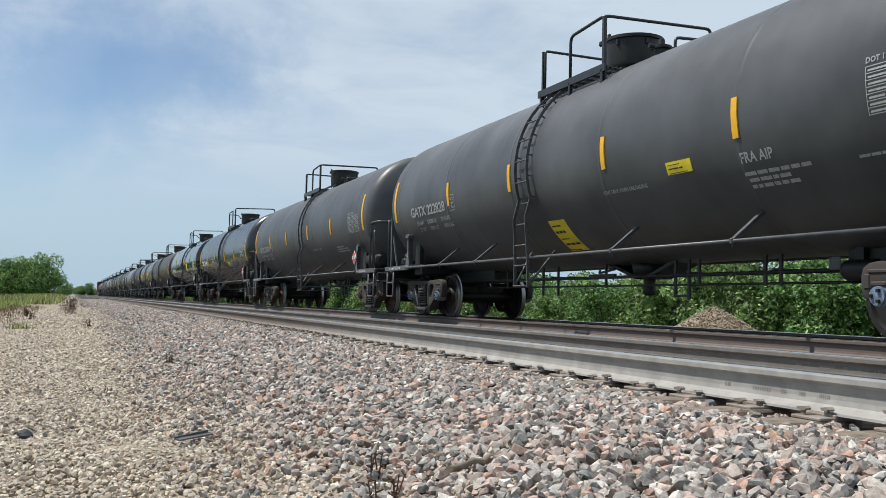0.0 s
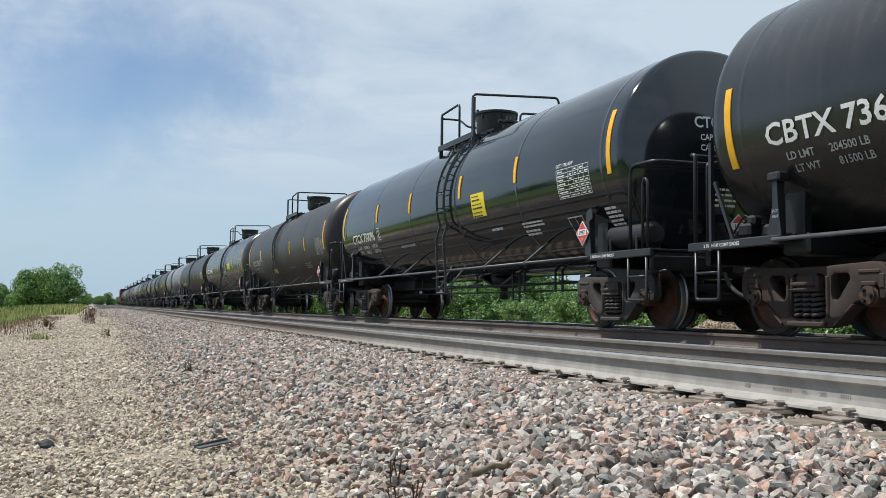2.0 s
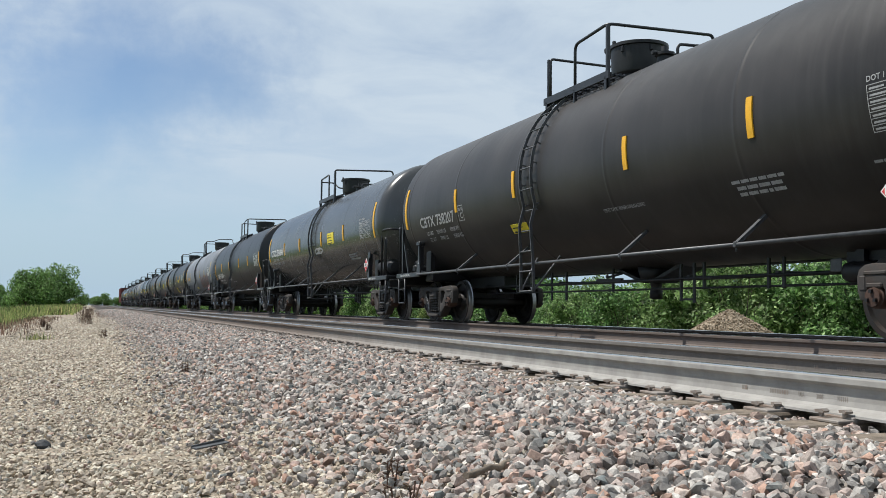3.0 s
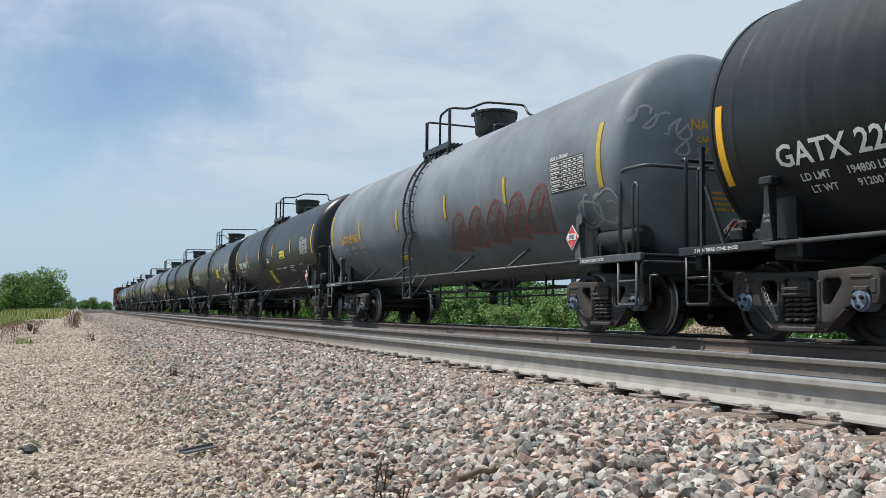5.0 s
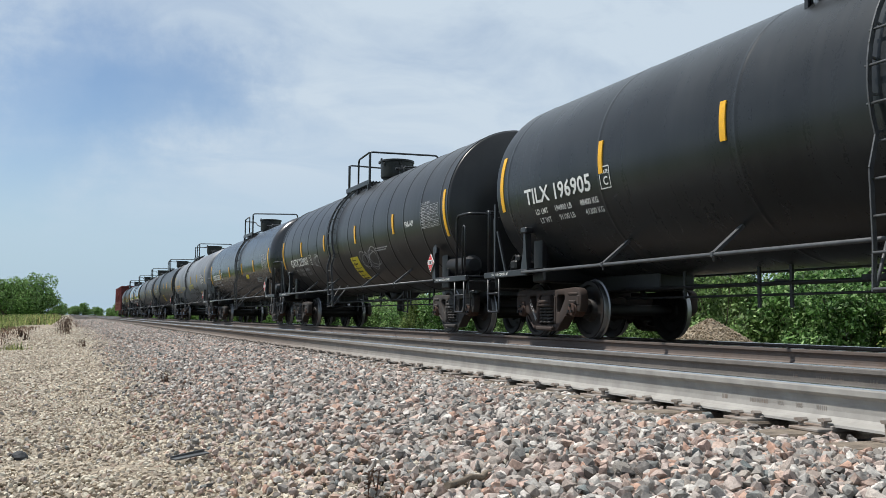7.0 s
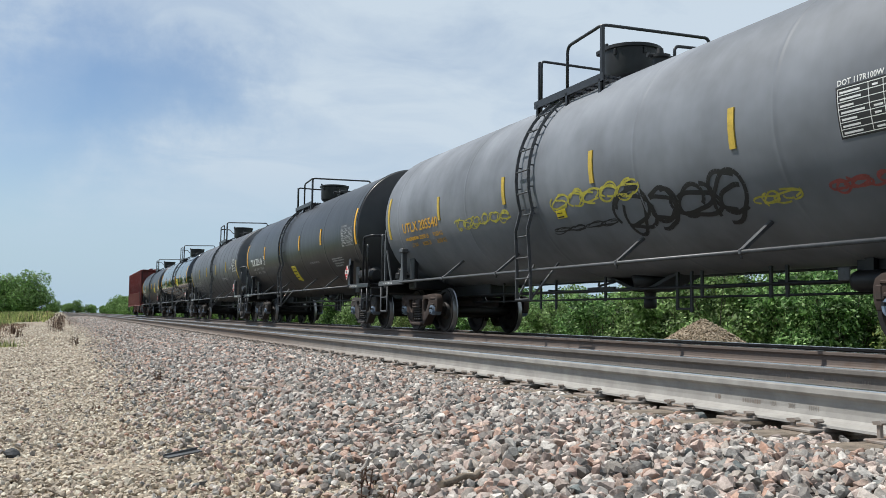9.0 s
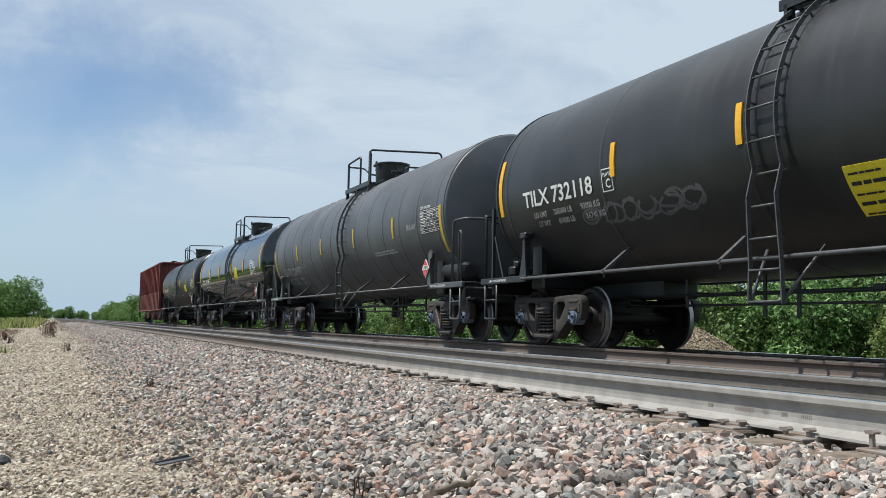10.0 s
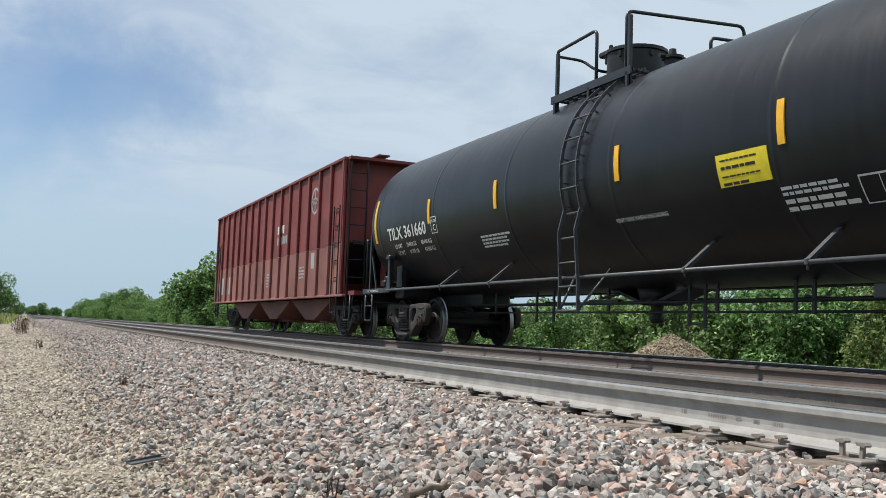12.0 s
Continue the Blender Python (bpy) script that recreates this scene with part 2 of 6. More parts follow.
M["wheel_rust"] = rusty("wheel_steel_rust", (0.06, 0.026, 0.016), (0.11, 0.042, 0.022), 0.8, 0.75, 0.1)
M["tread"] = plain("polished_wheel_tread", (0.30, 0.30, 0.30), 0.42, 1.0, 0.1, 15, 0.05)
M["cap_blue"] = plain("blue_bearing_cap", (0.16, 0.21, 0.28), 0.5, 0.2, 0.4, 20, 0.2)
M["cap_rust"] = rusty("rusty_bearing_cap", (0.060, 0.036, 0.028), (0.085, 0.042, 0.026), 0.8)
M["white"] = plain("white_lettering", (0.72, 0.72, 0.70), 0.5, 0, 0.12, 30, 0)
M["dull_white"] = plain("worn_white_lettering", (0.36, 0.36, 0.36), 0.6, 0, 0.3, 30, 0)
M["yellow"] = plain("yellow_reflective_tape", (0.80, 0.42, 0.02), 0.45, 0, 0.12, 12, 0.02)
M["yellow_dull"] = plain("dulled_yellow_tape", (0.52, 0.36, 0.05), 0.6, 0, 0.2, 12, 0.02)
M["sticker"] = plain("yellow_notice_sheet", (0.78, 0.62, 0.03), 0.5, 0, 0.12, 8, 0.02)
M["orange_text"] = plain("orange_lettering", (0.62, 0.33, 0.03), 0.55, 0, 0.2, 25, 0)
M["ink"] = plain("black_ink", (0.02, 0.02, 0.02), 0.6, 0, 0.1, 30, 0)
M["placard_red"] = plain("red_placard_enamel", (0.62, 0.05, 0.05), 0.5, 0, 0.12, 20, 0.02)
M["hopper"] = tank_paint("hopper_oxide_red", (0.20, 0.042, 0.038), 0.55, 0.4, (0.17, 0.09, 0.07))
M["hopper_low"] = tank_paint("hopper_faded_red", (0.25, 0.10, 0.082), 0.65, 0.8, (0.24, 0.17, 0.14))
M["graffiti_red"] = plain("red_spray_paint", (0.30, 0.07, 0.06), 0.5, 0, 0.3, 10, 0)
M["graffiti_dust"] = plain("dusty_brown_spray_paint", (0.125, 0.105, 0.105), 0.6, 0, 0.3, 10, 0)
M["graffiti_yellow"] = plain("yellow_spray_paint", (0.45, 0.40, 0.06), 0.5, 0, 0.3, 10, 0)
M["graffiti_grey"] = plain("grey_spray_paint", (0.10, 0.10, 0.105), 0.5, 0, 0.3, 10, 0)
M["rubber"] = plain("dark_plastic_strip", (0.03, 0.032, 0.035), 0.6, 0, 0.3, 12, 0.1)


def leaf_mat(name, stops, rough=0.6):
    m = Mat(name, rough, 0, 0.35)
    ge, oi = m.n("ShaderNodeNewGeometry"), m.n("ShaderNodeObjectInfo")
    r = m.math("FRACT", m.math("ADD", ge.outputs["Random Per Island"], m.math("MULTIPLY", oi.outputs["Random"], 0.35)), 0.0)
    base = m.ramp(r, stops)
    # shaded gaps and sunlit clumps, put into the leaf colour by coarse noise
    clump_shade = m.noise(2.6, 4, 0.6)
    m.color(m.mix(1.0, base, m.ramp(clump_shade, [(0.38, 0.32), (0.60, 1.7)]), "MULTIPLY"))
    m.b.inputs["Transmission Weight"].default_value = 0.0
    tr, ad = m.n("ShaderNodeBsdfTranslucent"), m.n("ShaderNodeMixShader")
    m.link(m.b.inputs["Base Color"].links[0].from_socket, tr.inputs[0])
    ad.inputs[0].default_value = 0.38
    m.link(m.b.outputs[0], ad.inputs[1]); m.link(tr.outputs[0], ad.inputs[2])
    m.link(ad.outputs[0], m.t.nodes["Material Output"].inputs[0])
    return m.m


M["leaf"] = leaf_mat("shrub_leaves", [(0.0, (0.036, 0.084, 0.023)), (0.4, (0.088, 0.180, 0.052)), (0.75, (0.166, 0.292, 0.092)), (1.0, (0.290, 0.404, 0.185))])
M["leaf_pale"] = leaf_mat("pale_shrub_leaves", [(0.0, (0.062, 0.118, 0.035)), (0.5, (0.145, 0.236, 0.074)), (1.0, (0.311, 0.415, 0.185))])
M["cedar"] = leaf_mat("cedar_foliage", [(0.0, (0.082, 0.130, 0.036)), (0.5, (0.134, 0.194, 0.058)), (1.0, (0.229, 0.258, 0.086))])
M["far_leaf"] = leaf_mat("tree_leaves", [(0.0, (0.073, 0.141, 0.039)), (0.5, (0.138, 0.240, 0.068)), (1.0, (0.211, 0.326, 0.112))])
M["grass"] = leaf_mat("grass_blades", [(0.0, (0.115, 0.172, 0.046)), (0.5, (0.207, 0.253, 0.081)), (1.0, (0.380, 0.333, 0.161))])
M["dead"] = leaf_mat("dry_red_weeds", [(0.0, (0.10, 0.055, 0.04)), (0.6, (0.17, 0.105, 0.075)), (1.0, (0.26, 0.19, 0.13))])
M["bark"] = plain("bark", (0.11, 0.085, 0.065), 0.9, 0, 0.4, 12, 0.6)

# ---------------------------------------------------------------- mesh helpers


def finish(name, bm, mats, smooth=False):
    me = bpy.data.meshes.new(name)
    bm.normal_update()
    bm.to_mesh(me)
    bm.free()
    for m in (mats if isinstance(mats, (list, tuple)) else [mats]):
        me.materials.append(m)
    if smooth:
        me.shade_smooth()
        me.set_sharp_from_angle(angle=radians(35))
    return me


def part(name, data, material=None, parent=None, label="", at=None, smooth=False):
    """Links a bmesh, or a finished mesh, as one object under its thing."""
    if isinstance(data, bmesh.types.BMesh):
        data = finish(name, data, material, smooth)
    ob = new(name, data)
    if parent is not None:
        ob.parent = parent
    if at is not None:
        ob.matrix_basis = at
    return tagged(ob, label)


def box(bm, c, s, mat=0, bev=0.0, rot=None):
    m = Matrix.Translation(c) @ (rot.to_4x4() if rot is not None else Matrix()) @ Matrix.Diagonal((*s, 1))
    g = bmesh.ops.create_cube(bm, size=1, matrix=m)
    faces = {f for v in g["verts"] for f in v.link_faces}
    for f in faces:
        f.material_index = mat
    if bev:
        bmesh.ops.bevel(bm, geom=list({e for f in faces for e in f.edges}), offset=bev, segments=1, affect="EDGES", profile=0.5, material=mat)


def beam(bm, a, b, w, h, mat=0, bev=0.0):
    """A square bar from a to b: w across (x), h across the other way."""
    a, b = Vector(a), Vector(b)
    d = b - a
    up = Vector((1, 0, 0)) if abs(d.normalized().x) < 0.9 else Vector((0, 0, 1))
    z = d.normalized()
    x = (up - z * up.dot(z)).normalized()
    y = z.cross(x)
    box(bm, (a + b) / 2, (w, h, d.length), mat, bev, Matrix((x, y, z)).transposed())


def pipe(bm, pts, r, seg=8, mat=0, closed=False):
    """A round bar along a line of points."""
    pts = [Vector(p) for p in pts]
    rings = []
    n = len(pts)
    ref = None
    for i, p in enumerate(pts):
        a = pts[i - 1] if (i or closed) else None
        b = pts[(i + 1) % n] if (i < n - 1 or closed) else None
        d1 = (p - a).normalized() if a is not None else None
        d2 = (b - p).normalized() if b is not None else None
        t = ((d1 or d2) + (d2 or d1))
        t = t.normalized() if t.length > 1e-6 else (d1 or d2)
        if ref is None:
            ref = Vector((0, 0, 1)) if abs(t.z) < 0.9 else Vector((1, 0, 0))
        u = (ref - t * ref.dot(t)).normalized()
        ref = u
        v = t.cross(u)
        rings.append([bm.verts.new(p + (u * math.cos(q) + v * math.sin(q)) * r ) for q in [2 * math.pi * j / seg for j in range(seg)]])
    pairs = list(zip(rings, rings[1:])) + ([(rings[-1], rings[0])] if closed else [])
    for A, B in pairs:
        for j in range(seg):
            f = bm.faces.new((A[j], A[(j + 1) % seg], B[(j + 1) % seg], B[j]))
            f.material_index, f.smooth = mat, True
    if not closed:
        for ring, flip in ((rings[0], True), (rings[-1], False)):
            f = bm.faces.new(ring[::-1] if flip else ring)
            f.material_index = mat


def bend(pts, rad=0.1, n=4):
    """Rounds the corners of a line of points."""
    pts = [Vector(p) for p in pts]
    out = [pts[0]]
    for a, p, b in zip(pts, pts[1:], pts[2:]):
        d1, d2 = (a - p), (b - p)
        k = min(rad, d1.length * 0.45, d2.length * 0.45)
        s, e = p + d1.normalized() * k, p + d2.normalized() * k
        for i in range(n + 1):
            q = i / n
            out.append(s * (1 - q) ** 2 + p * 2 * q * (1 - q) + e * q * q)
    return out + [pts[-1]]


def lathe(bm, prof, seg=48, axis="y", mats=None, smooth=True, centre=(0, 0, 0)):
    """Turns a profile of (along, radius) about an axis."""
    rings = []
    cx, cy, cz = centre
    for (a, r) in prof:
        ring = []
        for j in range(seg):
            q = 2 * math.pi * j / seg
            c, s = math.cos(q) * r, math.sin(q) * r
            p = {"y": (c, a, s), "x": (a, c, s), "z": (c, s, a)}[axis]
            ring.append(bm.verts.new((p[0] + cx, p[1] + cy, p[2] + cz)))
        rings.append(ring)
    for i, (A, B) in enumerate(zip(rings, rings[1:])):
        for j in range(seg):
            f = bm.faces.new((A[j], B[j], B[(j + 1) % seg], A[(j + 1) % seg]))
            f.smooth = smooth
            f.material_index = mats[i] if mats else 0
    for ring in (rings[0], rings[-1]):
        f = bm.faces.new(ring)
        f.material_index = mats[0] if mats else 0
    bmesh.ops.recalc_face_normals(bm, faces=bm.faces)


def prism(bm, outline, x0, x1, mat=0):
    """Extrudes an outline of (y, z) between two x."""
    A = [bm.verts.new((x0, y, z)) for y, z in outline]
    B = [bm.verts.new((x1, y, z)) for y, z in outline]
    fs = [bm.faces.new(A), bm.faces.new(B[::-1])]
    n = len(A)
    for i in range(n):
        fs.append(bm.faces.new((A[i], B[i], B[(i + 1) % n], A[(i + 1) % n])))
    for f in fs:
        f.material_index = mat
    bmesh.ops.recalc_face_normals(bm, faces=fs)


# ---------------------------------------------------------------- ground and track
RAIL1, RAIL2, RAIL3, RAIL4 = 3.36, 4.87, 7.62, 9.13
TRACK_X = (RAIL3 + RAIL4) / 2
GROUND = [(-3000, -1.3), (-60, -1.3), (-14, -1.2), (-8, -0.95), (-4.5, -0.45), (-2.5, -0.36), (0.2, -0.33), (0.9, -0.285), (1.6, -0.215), (2.2, -0.19), (2.6, -0.20),
          (2.85, -0.24), (5.4, -0.24), (5.9, -0.23), (6.6, -0.23), (7.3, -0.225), (9.4, -0.225), (10.3, -0.25), (11.6, -0.75), (13, -0.85), (3000, -0.85)]


def ground_z(x):
    return float(np.interp(x, [g[0] for g in GROUND], [g[1] for g in GROUND]))


def make_ground():
    bm = bmesh.new()
    xs = sorted({g[0] for g in GROUND} | {-1500, -500, -200, -100, -30, -20, -10, -6, -1, 0.5, 1.2, 30, 60, 150, 500, 1500} | set(np.arange(-5, 3.1, 0.25).tolist()))
    ys = [-3000, -800, -200, -60, -20, -5] + np.arange(0, 24, 0.4).tolist() + [26, 30, 36, 45, 60, 80, 110, 150, 220, 330, 500, 900, 1600, 3000]
    rows = []
    for y in ys:
        rows.append([bm.verts.new((x, y, ground_z(x) + (0.02 * noise.noise((x * 1.3, y * 1.3, 0)) if -5 < x < 2.7 and -4 < y < 60 else 0))) for x in xs])
    for A, B in zip(rows, rows[1:]):
        for i in range(len(xs) - 1):
            bm.faces.new((A[i], A[i + 1], B[i + 1], B[i])).smooth = True
    return tagged(part("ground", bm, M["ground"]), "ballast bed darkened as shade between stones, tan gravel track and green verge", "ground", kind="structure")


def rail_profile():
    """Half a rail's section, (across, up) from the top of the head."""
    h = [(0.0, 0.0), (0.026, -0.001), (0.035, -0.006), (0.038, -0.014), (0.038, -0.038), (0.030, -0.046), (0.012, -0.056), (0.009, -0.075), (0.009, -0.120), (0.014, -0.145),
         (0.030, -0.160), (0.074, -0.174), (0.076, -0.186), (0.0, -0.186)]
    return h + [(-a, b) for a, b in h[-2:0:-1]]


def make_rail(name, x, material, label, y0=-260.0, y1=900.0):
    bm = bmesh.new()
    prof = rail_profile()
    ends = [[bm.verts.new((x + a, y, z)) for a, z in prof] for y in (y0, y1)]
    n = len(prof)
    for i in range(n):
        f = bm.faces.new((ends[0][i], ends[0][(i + 1) % n], ends[1][(i + 1) % n], ends[1][i]))
        f.material_index = 1 if i in (0, 1, n - 1, n - 2) else 0
    bmesh.ops.recalc_face_normals(bm, faces=bm.faces)
    return tagged(part(name, bm, [material, M["rail_top"]]), label, "rail", "running rails", "structure")


make_ground()
for x, mt, lb in ((RAIL1, M["rail_grey"], "weathered grey steel running rail with polished head"), (RAIL2, M["rail_dull"], "dull brownish grey steel rail with polished head"),
                  (RAIL3, M["rail_brown"], "rust brown steel rail beneath the train's wheels"), (RAIL4, M["rail_brown"], "rust brown steel rail beneath the train's wheels")):
    make_rail("rail", x, mt, lb)

# ---------------------------------------------------------------- the train
SPEED = 23.6                      # metres a second, towards and past the camera
R_T, Z_T = 1.57, 2.53             # tank radius, height of its axis over the rail
WHEEL_R, BASE = 0.457, 1.74       # wheel radius, wheelbase of a truck


def skin(y, z, off=0.0, side=-1):
    """A point on the tank's near side at height z."""
    r = R_T + off
    dz = max(-r, min(r, z - Z_T))
    return Vector((side * math.sqrt(max(0.0, r * r - dz * dz)), y, z))


def around(y, up, off=0.0):
    """A point on the tank's near side; up counts along the skin from the axis' height."""
    q = up / R_T
    return Vector((-(R_T + off) * math.cos(q), y, Z_T + (R_T + off) * math.sin(q)))


def wrapped_patch(name, y0, y1, up0, up1, mat, parent, off=0.006, n=6, label="", lean=0.0):
    """A sheet stuck on the tank's curve."""
    bm = bmesh.new()
    rows = []
    for i in range(n + 1):
        u = up0 + (up1 - up0) * i / n
        s = lean * i / n
        rows.append([bm.verts.new(around(y, u, o)) for y, o in ((y0 + s, off), (y1 + s, off), (y1 + s, -0.002), (y0 + s, -0.002))])
    for A, B in zip(rows, rows[1:]):
        for k in range(4):
            bm.faces.new((A[k], A[(k + 1) % 4], B[(k + 1) % 4], B[k]))
    bm.faces.new(rows[0]); bm.faces.new(rows[-1][::-1])
    bmesh.ops.recalc_face_normals(bm, faces=bm.faces)
    return part(name, bm, mat, parent, label)


TEXTS = {}


def text_flat(words, height, squeeze=1.0):
    """Letters as a flat mesh: points (across, up) and faces; capitals are height tall."""
    key = (words, round(height, 3), squeeze)
    if key not in TEXTS:
        cu = bpy.data.curves.new("writing", "FONT")
        cu.body, cu.size, cu.resolution_u, cu.offset = words, height / 0.7, 2, height * 0.028
        ob = bpy.data.objects.new("writing", cu)
        scene.collection.objects.link(ob)
        bpy.context.view_layer.update()
        me = bpy.data.meshes.new_from_object(ob.evaluated_get(bpy.context.evaluated_depsgraph_get()))
        TEXTS[key] = ([(v.co.x * squeeze, v.co.y) for v in me.vertices], [tuple(p.vertices) for p in me.polygons])
        bpy.data.objects.remove(ob)
        bpy.data.meshes.remove(me)
    return TEXTS[key]


def bars_flat(widths, height, gap=0.3):
    """Plain bars for writing that cannot be read."""
    pts, faces, x = [], [], 0.0
    n = max(1, round(height / 0.06))         # tall bars follow the curve in steps
    for w in widths:
        b = len(pts)
        for k in range(n + 1):
            pts += [(x, height * k / n), (x + w, height * k / n)]
        faces += [(b + 2 * k, b + 2 * k + 1, b + 2 * k + 3, b + 2 * k + 2) for k in range(n)]
        x += w + height * gap
    return pts, faces


def rows_flat(rng, width, lines, height, pitch):
    pts, faces = [], []
    for i in range(lines):
        ws, tot = [], 0
        lim = width * rng.uniform(0.7, 1.0)
        while tot < lim:
            w = rng.uniform(0.05, 0.16) * (height / 0.03) ** 0.5
            ws.append(w)
            tot += w + height * 0.5
        p, f = bars_flat(ws, height, 0.5)
        b = len(pts)
        pts += [(x, y - i * pitch) for x, y in p]
        faces += [tuple(k + b for k in q) for q in f]
    return pts, faces


def wrapped(name, flat, y0, up0, mat, parent, off=0.005, label="", slant=0.0):
    """Wraps flat writing on the tank, from y0 towards the front of the train."""
    pts, faces = flat
    me = bpy.data.meshes.new(name)
    me.from_pydata([tuple(around(y0 - a, up0 + b + slant * a, off)) for a, b in pts], [], faces)
    me.materials.append(mat)
    return part(name, me, None, parent, label)


def head_profile(half, knuckle):
    """The front head as (along, radius): a rolled knuckle that runs into a shallow crown."""
    y0, turn = -half - 0.10, radians(65)
    r1 = R_T - knuckle + knuckle * math.cos(turn)
    y1, crown = y0 - knuckle * math.sin(turn), r1 / math.sin(radians(25))
    prof = []
    for i in range(9):
        q = radians(25) * i / 8
        prof.append((y1 - crown * (math.cos(q) - math.cos(radians(25))), max(0.02, crown * math.sin(q))))
    for i in range(1, 9):
        q = turn * (1 - i / 8)
        prof.append((y0 - knuckle * math.sin(q), R_T - knuckle + knuckle * math.cos(q)))
    return prof


def head_y(half, x, z, knuckle):
    """Where the front head's surface lies, for a point across and up."""
    prof = head_profile(half, knuckle)
    return float(np.interp(math.hypot(x, z - Z_T), [p[1] for p in prof], [p[0] for p in prof]))


def on_head(name, flat, half, x0, z0, mat, parent, knuckle):
    pts, faces = flat
    me = bpy.data.meshes.new(name)
    me.from_pydata([(x0 + a, head_y(half, x0 + a, z0 + b, knuckle) - 0.007, z0 + b) for a, b in pts], [], faces)
    me.materials.append(mat)
    return part(name, me, None, parent)


def pieces_join(*flats):
    pts, faces = [], []
    for (p, f), dx, dy in flats:
        b = len(pts)
        pts += [(x + dx, y + dy) for x, y in p]
        faces += [tuple(k + b for k in q) for q in f]
    return pts, faces


def tank_mesh(half, paint, seams, proud, knuckle):
    """The shell: a long drum with dished heads, welded seams standing slightly proud."""
    bm = bmesh.new()
    prof = head_profile(half, knuckle)
    tail = [(-a, r) for a, r in prof[::-1]]
    if knuckle < 0.1:                        # jackets end in a thin turned rim
        lip = [(-half - 0.095, R_T + 0.014), (-half - 0.04, R_T + 0.014), (-half - 0.035, R_T)]
        prof, tail = prof + lip, [(-a, r) for a, r in lip[::-1]] + tail
    for s in sorted(seams):
        for d, k in ((-0.07, 0), (-0.030, 0), (-0.012, 1), (0.012, 1), (0.030, 0), (0.07, 0)):
            prof.append((s + d, R_T + proud * k))
    lathe(bm, prof + tail, 72, "y", centre=(0, 0, Z_T))
    return finish("tank", bm, paint, True)


# --- trucks


def wheelset_mesh(rust, cap):
    bm = bmesh.new()
    lathe(bm, [(-1.02, 0.075), (-0.80, 0.085), (-0.6, 0.09), (0.6, 0.09), (0.80, 0.085), (1.02, 0.075)], 14, "x", [0] * 5)
    for s in (-1, 1):
        prof = [(0.69, 0.03), (0.69, 0.16), (0.735, 0.19), (0.745, 0.33), (0.70, 0.375), (0.685, 0.40), (0.68, 0.468), (0.69, 0.482), (0.705, 0.480), (0.722, 0.459), (0.80, 0.452), (0.815, 0.44),
                (0.815, 0.385), (0.775, 0.365), (0.765, 0.20), (0.83, 0.16), (0.83, 0.03)]
        mats = [1, 1, 1, 1, 0, 0, 0, 0, 2, 2, 0, 0, 1, 1, 1, 1]
        lathe(bm, [(s * a, r) for a, r in prof], 36, "x", mats)
        lathe(bm, [(s * 0.93, 0.115), (s * 1.09, 0.115), (s * 1.10, 0.10), (s * 1.13, 0.095), (s * 1.135, 0.03)], 20, "x", [3] * 4)
        for k in range(3):
            q = k * 2.094
            box(bm, (s * 1.145, 0.06 * math.cos(q), 0.06 * math.sin(q)), (0.03, 0.034, 0.034), 4)
    return finish("wheelset", bm, [M["wheel"], M["wheel_rust"] if rust else M["wheel"], M["tread"], cap, M["black"]], True)


